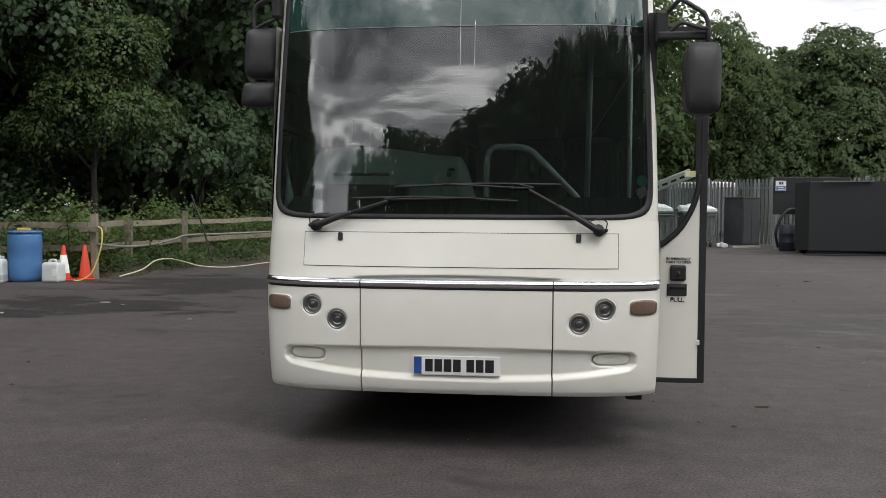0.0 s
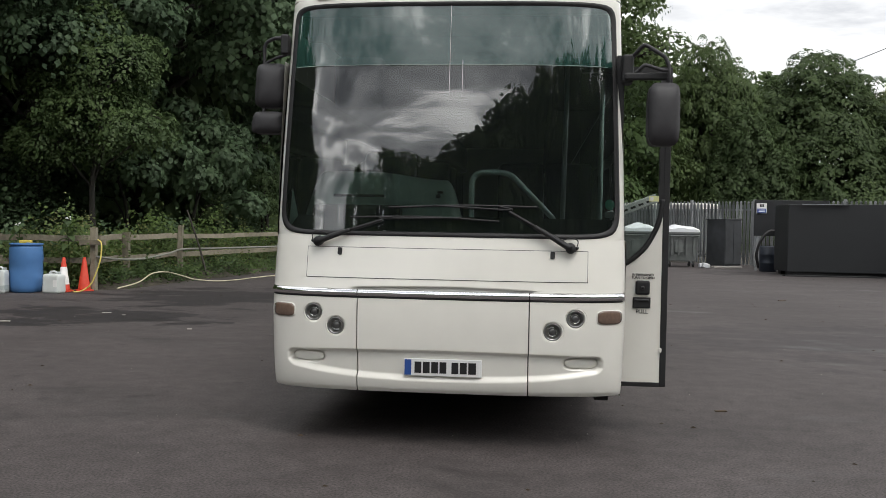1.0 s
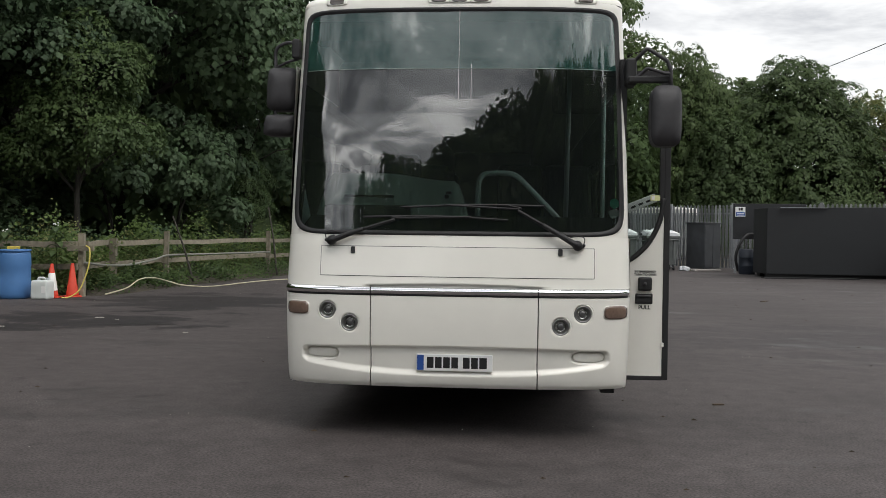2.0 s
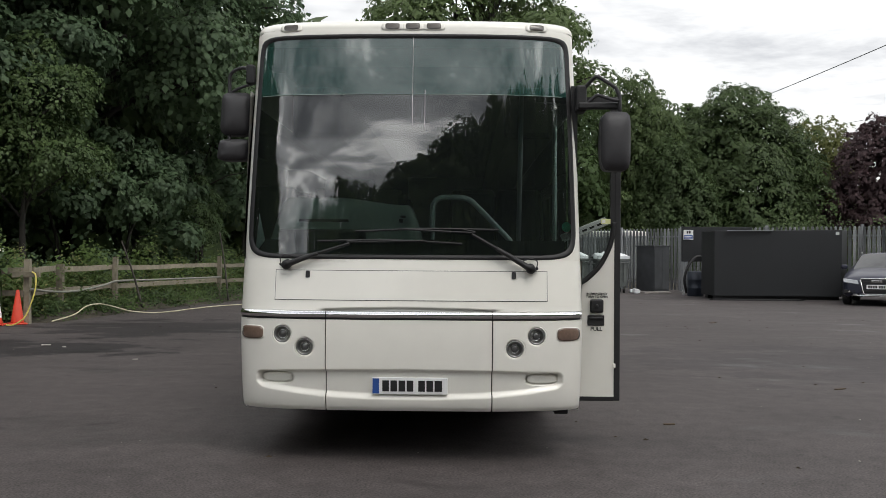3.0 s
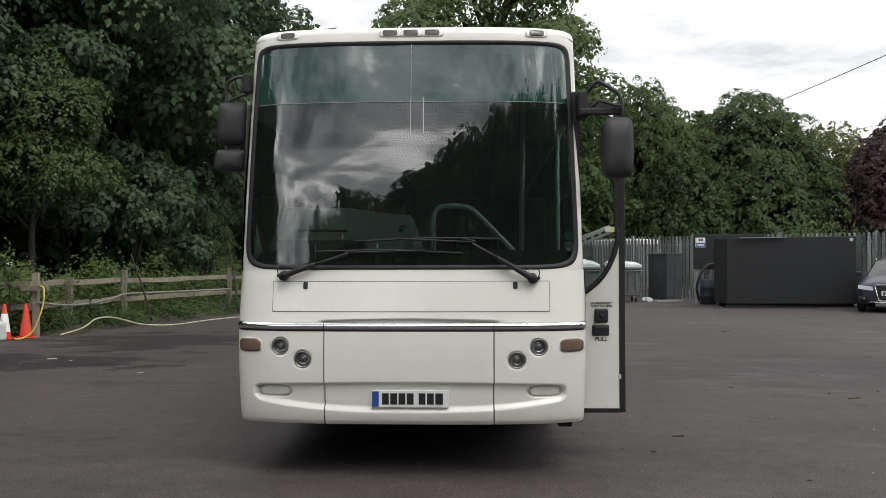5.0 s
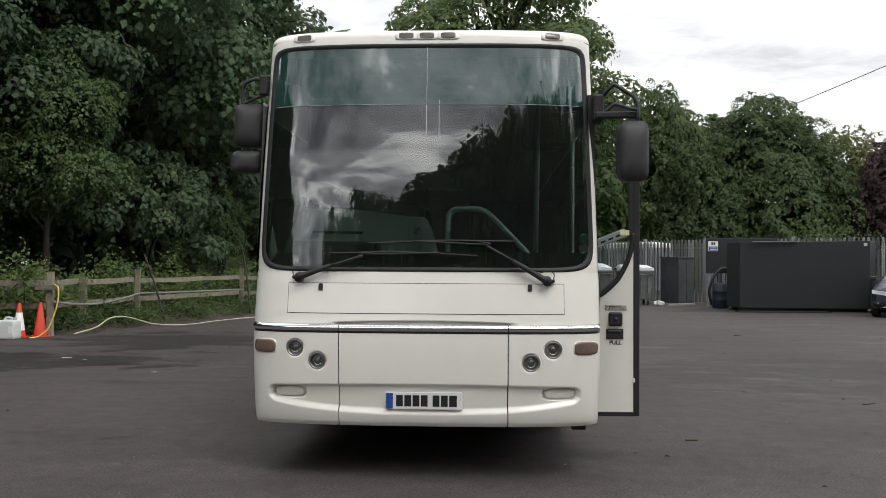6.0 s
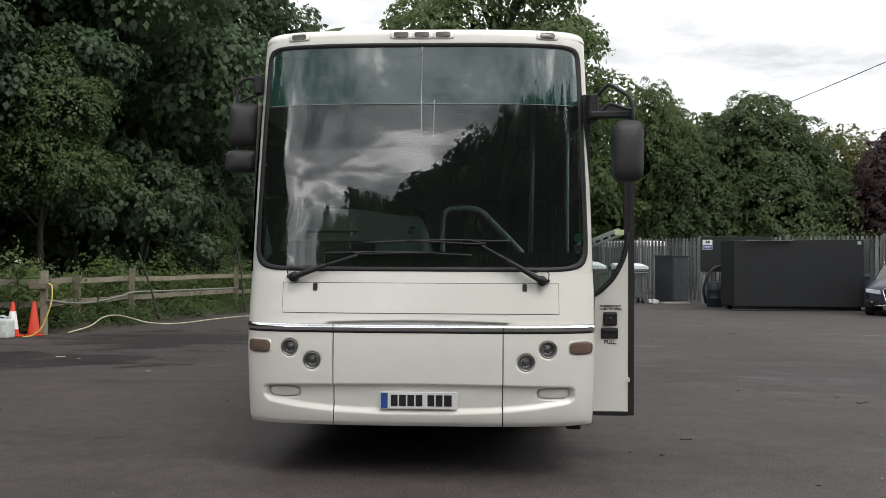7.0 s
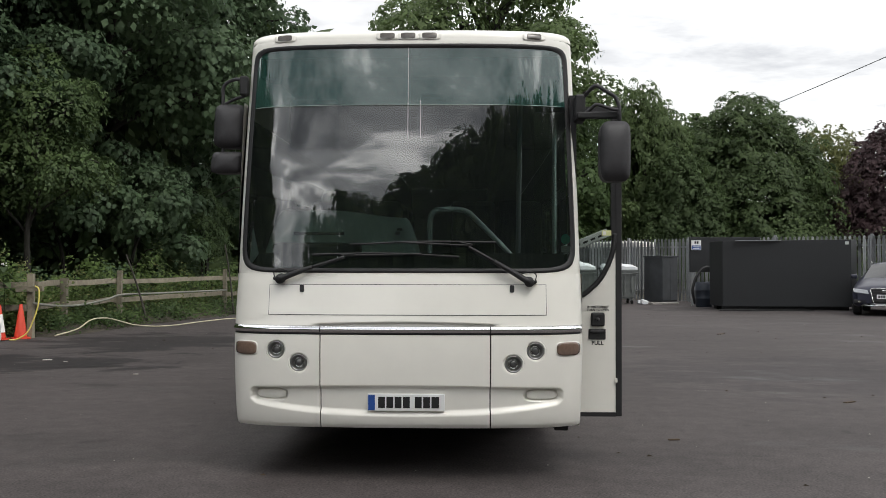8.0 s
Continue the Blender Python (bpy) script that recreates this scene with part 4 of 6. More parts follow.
for pivot, elbow, tip, b0, b1, arc in (((-0.862, 1.375), (-0.640, 1.462), (-0.42, 1.532), (-0.650, 1.552), (0.365, 1.538), 0.016), ((0.838, 1.356), (0.600, 1.505), (0.43, 1.602), (-0.385, 1.622), (0.620, 1.638), 0.012)):
    w = part("wiper_arm", tube(smooth_line(skin_line([pivot, ((pivot[0] + elbow[0]) / 2, (pivot[1] + elbow[1]) / 2), elbow], 0.05), 6), 0.028, 8, r2=0.018, flat=0.8), M_BLACK, coach, "black wiper arm", smooth=True)
    part("wiper_rod", tube(smooth_line(skin_line([elbow, tip], 0.055), 8), 0.011, 6), M_BLACK, w, smooth=True)
    part("wiper_boss", lathe(((0.034, -0.06), (0.034, 0.0), (0.026, 0.016)), 18, m=Matrix.Translation(front(*pivot, 0.05)) @ pose(0, 0, 0, 95, 0, 0)), M_BLACK, w, smooth=True)
    mid = ((b0[0] + b1[0]) / 2, (b0[1] + b1[1]) / 2 + arc)
    bl = part("wiper_blade", tube(smooth_line(skin_line([b0, mid, b1], 0.020), 16), 0.008, 6), M_BLACK, w, "long black wiper blade", smooth=True)
    part("blade_bridge", tube(smooth_line(skin_line([(b0[0] * 0.7 + b1[0] * 0.3, mid[1] - 0.004), (tip[0], tip[1] + 0.012), (b0[0] * 0.25 + b1[0] * 0.75, mid[1] - 0.006)], 0.045), 10), 0.007, 6), M_BLACK, w, smooth=True)
    s = -1 if pivot[0] < 0 else 1
    hose = tube(smooth_line(skin_line([(pivot[0] + s * 0.045, pivot[1] + 0.012), (pivot[0] + s * 0.052, pivot[1] + 0.055), (pivot[0] + s * 0.015, pivot[1] + 0.078), (pivot[0] - s * 0.05, pivot[1] + 0.062)], 0.025), 8), 0.004, 6)
    part("washer_hose", hose, M_BLACK, w, smooth=True)
    part("washer_jet", skin_disc(pivot[0] + s * 0.046, pivot[1] + 0.008, 0.011, 0.011, 0.03, dome=0.008, thick=0.03, n=12, rings=3), M_BLACK, w, smooth=True)


# mirrors on their brackets
def mirror_head(x0, x1, y0, y1, z0, z1, name, parent, lean=0.0):
    bm = boxed(x0, y0, z0, x1, y1, z1)
    bmesh.ops.subdivide_edges(bm, edges=bm.edges[:], cuts=6, use_grid_fill=True)
    c = Vector(((x0 + x1) / 2, (y0 + y1) / 2, (z0 + z1) / 2))
    h = Vector((x1 - x0, y1 - y0, z1 - z0)) / 2
    for v in bm.verts:
        q = [(v.co[i] - c[i]) / h[i] for i in range(3)]
        r = (abs(q[0]) ** 5 + abs(q[2]) ** 5) ** 0.2
        k = max(abs(q[0]), abs(q[2])) / r if r > 1e-6 else 1
        q[0], q[2] = q[0] * k, q[2] * k
        if q[1] < 0:
            s = max(abs(q[0]), abs(q[2]))
            q[1] *= 1 - 0.55 * s ** 3
        v.co = Vector((c.x + q[0] * h.x + lean * q[2], c.y + q[1] * h.y, c.z + q[2] * h.z))
    ob = part(name, bm, M_PLASTIC, parent, "dark grey moulded mirror housing", smooth=True)
    part("mirror_glass", boxed(x0 + 0.02, y1 - 0.002, z0 + 0.03, x1 - 0.02, y1 + 0.004, z1 - 0.03), M_CHROME, ob)
    return ob


arm = part("mirror_arm", tube(smooth_line([(-1.215, 0.40, 2.83), (-1.30, 0.43, 2.84), (-1.385, 0.47, 2.80), (-1.395, 0.48, 2.68), (-1.395, 0.48, 2.30), (-1.40, 0.48, 2.20)], 8), 0.013, 8), M_PLASTIC, coach, "bent dark mirror arm", smooth=True)
part("mirror_brace", tube(smooth_line([(-1.21, 0.42, 2.72), (-1.30, 0.45, 2.70), (-1.39, 0.48, 2.665)], 6), 0.011, 8), M_PLASTIC, arm, smooth=True)
part("mirror_bracket", boxed(-1.250, 0.38, 2.72, -1.19, 0.46, 2.86), M_BLACK, arm, edge=0.012)
mirror_head(-1.455, -1.225, 0.42, 0.58, 2.345, 2.665, "mirror_head", arm, 0.008)
mirror_head(-1.475, -1.235, 0.42, 0.56, 2.155, 2.315, "wide_angle_mirror", arm, 0.01)

def bent(pts, r=0.25):
    """A bar with tight bends: each corner rounded over a small stretch."""
    P = [Vector(p) for p in pts]
    out = [P[0]]
    for a, b, c in zip(P, P[1:], P[2:]):
        out += [b.lerp(a, r), b.lerp(a, r * 0.35) * 0.8 + b.lerp(c, r * 0.35) * 0.2, b.lerp(a, r * 0.35) * 0.2 + b.lerp(c, r * 0.35) * 0.8, b.lerp(c, r)]
    return out + [P[-1]]


arm = part("mirror_arm", tube(bent([(1.20, 0.34, 2.655), (1.235, 0.27, 2.675), (1.305, 0.20, 2.748), (1.445, 0.20, 2.660), (1.470, 0.20, 2.60), (1.472, 0.20, 2.44)]), 0.014, 8), M_PLASTIC, coach, "black tubular mirror arm", smooth=True)
part("mirror_brace", tube(bent([(1.235, 0.27, 2.545), (1.255, 0.24, 2.56), (1.312, 0.21, 2.612), (1.43, 0.20, 2.572), (1.47, 0.20, 2.57)]), 0.013, 8), M_PLASTIC, arm, smooth=True)
part("mirror_bar", boxed(1.18, 0.215, 2.512, 1.49, 0.265, 2.560), M_BLACK, arm, edge=0.012)
part("mirror_bracket", boxed(1.17, 0.25, 2.50, 1.245, 0.42, 2.69), M_BLACK, arm, edge=0.015)
mirror_head(1.335, 1.545, 0.12, 0.29, 2.065, 2.485, "mirror_head", arm, 0.0)

# open front door: pivoted in the doorway, outer face to the front
DY = 0.95
door = part("door", boxed(0.93, DY, 0.345, 1.31, DY + 0.04, 1.22), M_WHITE, coach, "open white entrance door with black edge")
CURVE = smooth_line([(1.562, 0, 1.72), (1.548, 0, 1.60), (1.515, 0, 1.49), (1.45, 0, 1.37), (1.38, 0, 1.295), (1.30, 0, 1.235), (1.18, 0, 1.19), (0.93, 0, 1.18)], 6)
bm = bmesh.new()
rows = [[(p.x, DY - 0.004, p.z) for p in CURVE], [(p.x, DY - 0.004, 0.343) for p in CURVE]]
grid_mesh(bm, rows)
grid_mesh(bm, [[(p.x, DY + 0.04, p.z) for p in CURVE], [(p.x, DY + 0.04, 0.343) for p in CURVE]])
grid_mesh(bm, [[(p.x, DY - 0.004, p.z) for p in CURVE], [(p.x, DY + 0.04, p.z) for p in CURVE]])
bmesh.ops.recalc_face_normals(bm, faces=bm.faces)
part("door_skin", bm, M_WHITE, door)
part("door_edge", boxed(1.560, DY - 0.012, 0.315, 1.607, DY + 0.05, 2.72), M_BLACK, door, "black rubber door edge", edge=0.006)
part("door_sill", boxed(0.93, DY - 0.010, 0.312, 1.562, DY + 0.05, 0.346), M_BLACK, door, edge=0.005)
part("glazing_seal", tube([Vector((p.x - 0.006, DY - 0.004, p.z + 0.012)) for p in CURVE], 0.020, 8), M_BLACK, door, smooth=True)
part("door_head", boxed(0.93, DY - 0.012, 2.68, 1.562, DY + 0.05, 2.72), M_BLACK, door)
part("door_glass_seal", boxed(1.528, DY - 0.008, 1.70, 1.563, DY + 0.045, 2.68), M_BLACK, door)
bm = bmesh.new()
grid_mesh(bm, [[(p.x, DY + 0.01, p.z) for p in CURVE], [(p.x, DY + 0.01, 2.68) for p in CURVE]])
ob = part("door_glass", bm, M_CLEAR, door, "clear door glass")
so = ob.modifiers.new("thickness", "SOLIDIFY")
so.thickness = 0.006
part("emergency_valve", boxed(1.368, DY - 0.030, 1.010, 1.475, DY - 0.002, 1.118), M_BLACK, door, "black emergency release valve", edge=0.014)
part("valve_knob", lathe(((0.014, 0), (0.012, 0.016), (0.006, 0.02)), 16, m=pose(1.421, DY - 0.030, 1.065, 90, 0, 0)), M_PLASTIC, door, smooth=True)
pull = part("pull_recess", boxed(1.350, DY - 0.014, 0.908, 1.483, DY - 0.002, 0.990), M_BLACK, door, "black recessed pull handle", edge=0.010)
part("pull_lip", boxed(1.365, DY - 0.024, 0.962, 1.468, DY - 0.010, 0.980), M_PLASTIC, pull, edge=0.006)
part("door_latch", boxed(1.550, DY - 0.020, 0.575, 1.572, DY - 0.008, 0.610), M_WHITE, door, edge=0.004)
M_YELLOW = mat("yellow_label", (0.68, 0.70, 0.34), 0.5, vary=0.1)
sticker = part("door_sticker", boxed(1.455, DY - 0.0055, 1.715, 1.545, DY - 0.001, 1.755), M_YELLOW, door, "pale yellow warning sticker")
part("sticker_mark", boxed(1.463, DY - 0.0075, 1.722, 1.487, DY - 0.004, 1.748), M_PLATE, sticker)


def lettering(text, size, at, parent, bold=0.0):
    cu = bpy.data.curves.new("lettering", "FONT")
    cu.body, cu.size, cu.align_x, cu.offset, cu.extrude = text, size, "CENTER", bold, 0.0008
    tmp = new("lettering", cu)
    me = bpy.data.meshes.new_from_object(tmp.evaluated_get(bpy.context.evaluated_depsgraph_get()))
    bpy.data.objects.remove(tmp)
    me.materials.clear()
    me.materials.append(M_INK)
    ob = new("lettering", me)
    ob.parent = parent
    ob.matrix_basis = pose(*at, 90, 0, 0)
    return ob


lettering("IN EMERGENCY", 0.0235, (1.424, DY - 0.006, 1.153), door, 0.0006)
lettering("TURN TO OPEN", 0.0235, (1.424, DY - 0.006, 1.130), door, 0.0006)
lettering("PULL", 0.042, (1.420, DY - 0.006, 0.868), door, 0.0008)

# the door's hinge arms hold it close behind the front corner
pivot = Vector((0.44, -6.2, 1.475))
door.matrix_basis = Matrix.Translation(pivot) @ Matrix.Scale(0.9655, 4) @ Matrix.Translation(-pivot)

# pale slotted grab panel inside the doorway, seen past the pillar
M_GREY = mat("light_grey_plastic", (0.42, 0.44, 0.43), 0.5, vary=0.08)
panel = part("step_panel", boxed(-0.20, -0.015, -0.035, 0.20, 0.015, 0.035, m=pose(1.36, 1.24, 1.675, 0, -22, 0)), M_GREY, coach, "pale slotted panel by the steps", edge=0.008)
for i in range(5):
    part("slot", boxed(-0.15 + 0.065 * i, -0.0175, -0.012, -0.11 + 0.065 * i, -0.0145, 0.004, m=pose(1.36, 1.24, 1.675, 0, -22, 0)), M_BLACK, panel)

# inside: floor, lining, dashboard, rails, seats
part("saloon_floor", boxed(XC - 1.18, 0.5, 0.95, XC + 0.55, LEN - 0.1, 1.0), M_INTERIOR, coach)
part("saloon_floor", boxed(XC + 0.55, 1.35, 0.95, XC + 1.18, LEN - 0.1, 1.0), M_INTERIOR, coach)
part("step_floor", boxed(XC + 0.55, 0.45, 0.40, XC + 1.18, 1.35, 0.44), M_INTERIOR, coach)
part("ceiling_lining", boxed(XC - 1.14, 0.66, 2.98, XC + 1.14, LEN - 0.1, 3.02), M_INTERIOR, coach)
for s in (-1, 1):
    part("luggage_rack", boxed(XC + s * 0.95 - 0.22, 1.8, 2.50, XC + s * 0.95 + 0.22, LEN - 0.2, 2.96), M_INTERIOR, coach, edge=0.05)
part("head_lining", boxed(XC - 1.10, 0.46, 2.86, XC + 1.10, 0.70, 3.0), M_INTERIOR, coach)
part("dash_ledge", skin_patch(lambda z: wrap_xs(60, 1.16), 1.36, 1.575, 60, 8, out=-0.09, depth=0.40), M_BLACK, coach, "black dashboard ledge")
part("dash_top", boxed(XC - 1.12, 0.30, 1.36, XC + 1.1, 0.95, 1.43), M_BLACK, coach)

bm = bmesh.new()
rows = []
for k in range(9):
    t = k / 8
    y = 0.44 + 0.34 * t
    row = []
    for x in spaced(-1.10, 0.06, 40):
        edge = smoothstep(-1.12, -0.98, x) * (1 - smoothstep(-0.06, 0.07, x))
        top = 1.50 + (0.398 - 0.055 * smoothstep(-0.62, -0.08, x)) * edge ** 0.5
        row.append((x, y - 0.05 * (1 - math.cos(t * math.pi)) * 0.5, 1.44 + (top - 1.44) * (1 - (1 - t) ** 2.4)))
    rows.append(row)
grid_mesh(bm, rows)
dash = part("dashboard", bm, M_DASH, coach, "green-grey driver's dashboard cowl", smooth=True)
part("dash_seam", tube([(x, 0.462, 1.712) for x in spaced(-0.86, -0.49, 6)], 0.011, 6), M_BLACK, dash)
part("instrument_hood", boxed(-1.0, 0.36, 1.50, -0.36, 0.50, 1.645), M_BLACK, dash, "black hood over the instruments", edge=0.03)
part("dash_switch", boxed(-0.115, 0.46, 1.70, -0.085, 0.50, 1.728), M_BLACK, dash, edge=0.004)
part("dash_switch", boxed(-0.105, 0.46, 1.735, -0.065, 0.50, 1.752), M_BLACK, dash, edge=0.004)
bm = bmesh.new()
tube([(-0.62 + 0.235 * math.cos(2 * math.pi * k / 36), 0.98 + 0.20 * math.sin(2 * math.pi * k / 36), 1.80 + 0.11 * math.sin(2 * math.pi * k / 36)) for k in range(37)], 0.016, 8, bm)
part("steering_wheel", bm, M_BLACK, coach, "black steering wheel", smooth=True)
part("handrail", tube(smooth_line([(0.125, 0.72, 1.46), (0.125, 0.72, 1.78), (0.135, 0.72, 1.855), (0.175, 0.72, 1.898), (0.24, 0.72, 1.905), (0.34, 0.72, 1.905), (0.41, 0.72, 1.885), (0.47, 0.72, 1.835), (0.70, 0.72, 1.60), (0.74, 0.72, 1.55)], 8), 0.021, 10), M_RAIL, coach, "bent mint-grey handrail", smooth=True)
part("grab_pole", tube([(0.80, 1.05, 1.0), (0.825, 1.0, 2.95)], 0.020, 10), M_POLE, coach, smooth=True)
part("door_rail", tube([(1.085, 0.95, 0.6), (1.085, 0.95, 2.62)], 0.018, 10), M_RAIL, coach, smooth=True)
M_GREENDISC = mat("green_disc", (0.03, 0.52, 0.34), 0.5, vary=0.05)
part("screen_disc", skin_disc(1.118, 1.668, 0.036, 0.036, -0.014, n=24, rings=3, thick=0.002), M_GREENDISC, coach, "green round windscreen disc")
part("screen_slip", skin_disc(1.118, 1.600, 0.036, 0.022, -0.014, power=8, n=24, rings=3, thick=0.002), M_GREY, coach)
M_PAPER = mat("paper", (0.62, 0.70, 0.68), 0.8, vary=0.08)
bm = bmesh.new()
vs = [bm.verts.new(p) for p in ((-1.150, 0.300, 1.480), (-1.085, 0.265, 1.560), (-1.125, 0.31, 1.76), (-1.140, 0.31, 1.480), (-1.075, 0.28, 1.560))]
bm.faces.new((vs[0], vs[1], vs[2]))
bm.faces.new((vs[3], vs[4], vs[2]))
part("windscreen_paper", bm, M_PAPER, coach, "folded white paper on the dashboard")
part("strip_edge", tube([front(x, 2.610, 0.001) for x in spaced(-1.10, 1.08, 60)], 0.0022, 5), M_DASH, coach, "pale lower edge of the sun strip")
# aerial wires up the middle of the glass
part("aerial_wire", tube([front(0.003, z, 0.0005) for z in spaced(2.36, 3.03, 20)], 0.0015, 5), M_PLATE, coach)
part("aerial_wire", tube([front(0.092, z, 0.0005) for z in spaced(2.37, 2.64, 10)], 0.0014, 5), M_PLATE, coach)


def seat(x, y):
    s = part("seat", boxed(x - 0.22, y - 0.2, 1.36, x + 0.22, y + 0.25, 1.48), M_SEAT, coach, "patterned dark coach seat", edge=0.04)
    part("backrest", boxed(x - 0.22, y + 0.2, 1.44, x + 0.22, y + 0.32, 2.12, m=None), M_SEAT, s, edge=0.05)
    part("seat_base", boxed(x - 0.18, y - 0.1, 1.0, x + 0.18, y + 0.2, 1.36), M_BLACK, s)


M_SEAT = mat("seat_moquette", (0.012, 0.014, 0.02), 0.95, vary=0.5, scale=30)
seat(XC - 0.62, 1.35)
for i in range(3):
    for x in (-0.92, -0.46, 0.46, 0.92):
        seat(XC + x, 2.6 + 0.85 * i)


# ---- timber fence along the wood ----
def timber(bm, a, b, w, h, rough=0.012, seed=0):
    """A sawn board from a to b, w thick and h deep, slightly bowed."""
    g = random.Random(seed)
    a, b = Vector(a), Vector(b)
    d = (b - a).normalized()
    side = d.cross(Vector((0, 0, 1))).normalized() if abs(d.z) < 0.9 else Vector((1, 0, 0))
    up = side.cross(d)
    rows = []
    for i in range(6):
        p = a.lerp(b, i / 5) + up * g.uniform(-rough, rough) + side * g.uniform(-rough, rough)
        rows.append([bm.verts.new(p + side * sx * w / 2 * g.uniform(.9, 1.05) + up * sz * h / 2 * g.uniform(.9, 1.05)) for sx, sz in ((-1, -1), (1, -1), (1, 1), (-1, 1))])
    for r, q in zip(rows, rows[1:]):
        for k in range(4):
            bm.faces.new((r[k], r[(k + 1) % 4], q[(k + 1) % 4], q[k]))
    bm.faces.new(rows[0][::-1])
    bm.faces.new(rows[-1])
    return bm


fence = thing("timber_fence", "weathered grey-brown post and rail timber fence", "fence", (0, 0, 0))
POSTS = [(-12.6, 11.5, 1.22), (-10.5, 11.7, 1.2), (-8.46, 11.9, 1.30), (-8.62, 13.7, 1.18), (-8.36, 16.2, 1.34), (-7.16, 21.5, 1.36), (-6.0, 26.6, 1.34), (-5.0, 31.8, 1.34)]
for i, (x, y, h) in enumerate(POSTS):
    part("post", timber(bmesh.new(), (x, y, -0.2), (x + 0.02 * math.sin(i * 5), y, h), 0.115 if i != 3 else 0.15, 0.11, 0.008, i), M_WOOD, fence)
for i, ((xa, ya, ha), (xb, yb, hb)) in enumerate(zip(POSTS, POSTS[1:])):
    d = Vector((xb - xa, yb - ya, 0)).normalized()
    n = Vector((d.y, -d.x, 0)) * -0.085
    for z, sag in ((1.06, 0.0), (0.60, 0.03)):
        part("rail", timber(bmesh.new(), Vector((xa, ya, z - sag * (i % 2))) + n - d * 0.1, Vector((xb, yb, z + 0.02)) + n + d * 0.1, 0.045, 0.12, 0.012, i * 7 + int(z * 10)), M_WOOD, fence)
part("tap_bracket", timber(bmesh.new(), (-8.72, 11.80, 0.985), (-8.16, 11.78, 1.0), 0.06, 0.11, 0.004, 3), M_WOOD, fence)

# hoses and leaning stakes
M_HOSE_Y = mat("yellow_hose", (0.62, 0.52, 0.12), 0.45, vary=0.12, scale=20)
M_HOSE_C = mat("cream_hose", (0.50, 0.46, 0.32), 0.5, vary=0.15, scale=6)
M_HOSE_G = mat("grey_hose", (0.20, 0.20, 0.17), 0.6, vary=0.15)
def one_mesh(name, bm, material, label, category, smooth=True, edge=None):
    return tagged(part(name, bm, material, None, label, smooth, edge), label, category)


one_mesh("yellow_hose", tube(smooth_line([(-8.30, 11.74, 1.05), (-8.18, 11.64, 0.98), (-8.16, 11.58, 0.70), (-8.23, 11.52, 0.38), (-8.32, 11.45, 0.14), (-8.48, 11.36, 0.018), (-8.60, 11.30, 0.015)], 8), 0.015, 8), M_HOSE_Y, "yellow garden hose hanging from the fence bracket", "hose")
one_mesh("grey_hose", tube(smooth_line([(-8.34, 11.78, 0.70), (-8.44, 13.0, 0.60), (-8.44, 14.2, 0.57), (-8.28, 15.3, 0.66), (-8.24, 16.1, 0.74), (-7.86, 17.8, 0.73), (-7.05, 21.2, 0.72)], 8), 0.026, 8), M_HOSE_G, "grey hose slung along the lower fence rail", "hose")
one_mesh("ground_hose", tube(smooth_line([(-8.08, 12.15, 0.03), (-7.95, 12.9, 0.12), (-7.95, 13.6, 0.27), (-7.85, 14.2, 0.27), (-7.65, 14.7, 0.15), (-7.45, 14.9, 0.07), (-7.0, 15.1, 0.03), (-6.75, 15.8, 0.02), (-6.6, 16.8, 0.02), (-6.35, 17.9, 0.02), (-6.0, 18.7, 0.02), (-5.2, 19.6, 0.02), (-4.0, 20.5, 0.02)], 10), 0.015, 8), M_HOSE_C, "pale cream hose lying along the yard's edge", "hose")
for a, b in (((-7.72, 16.4, 0.06), (-8.46, 16.9, 1.74)), ((-6.6, 20.4, 0.06), (-7.2, 21.6, 2.1))):
    one_mesh("stake", tube(smooth_line([a, (Vector(a) + Vector(b)) / 2 + Vector((0.03, 0, 0)), b], 4), 0.028, 8, r2=0.02), M_BARK, "thin dark stake leaning on the fence", "stake")

# blue drum, jerrycans and cones by the fence
M_DRUM = mat("blue_plastic", (0.065, 0.175, 0.39), 0.55, vary=0.12, scale=5, bump=0.05)
drum = thing("blue_drum", "blue plastic drum standing by the timber fence", "drum", (-9.50, 11.15, 0.0))
drum.scale = (1.08, 1.08, 1.04)
part("drum_body", lathe(((0.25, 0.0), (0.275, 0.02), (0.285, 0.10), (0.295, 0.30), (0.288, 0.34), (0.288, 0.60), (0.296, 0.64), (0.285, 0.84), (0.270, 0.90)), 36), M_DRUM, drum, smooth=True)
part("drum_rim", lathe(((0.270, 0.895), (0.292, 0.90), (0.292, 0.935), (0.262, 0.935), (0.255, 0.915), (0.05, 0.915)), 36), M_DRUM, drum, smooth=True)
part("bung", lathe(((0.04, 0.91), (0.04, 0.945), (0.03, 0.95)), 14, m=pose(0.1, -0.1, 0)), M_DRUM, drum)
tagged(part("yellow_sponge", boxed(-0.12, -0.06, 0.937, 0.10, 0.07, 0.995), mat("yellow_sponge_foam", (0.58, 0.44, 0.08), 0.9, vary=0.2, scale=40, bump=0.3, bscale=120), None, edge=0.012), "yellow sponge on the blue drum", "sponge").matrix_world = pose(-9.50, 11.15, 0.037, 0, 0, 12)
M_CAN = mat("translucent_plastic", (0.62, 0.65, 0.63), 0.45, vary=0.08, scale=6)
M_CAN2 = mat("jerrycan_liquid", (0.42, 0.46, 0.45), 0.4, vary=0.06)
M_LABEL = mat("paper_label", (0.8, 0.8, 0.78), 0.6, vary=0.04)


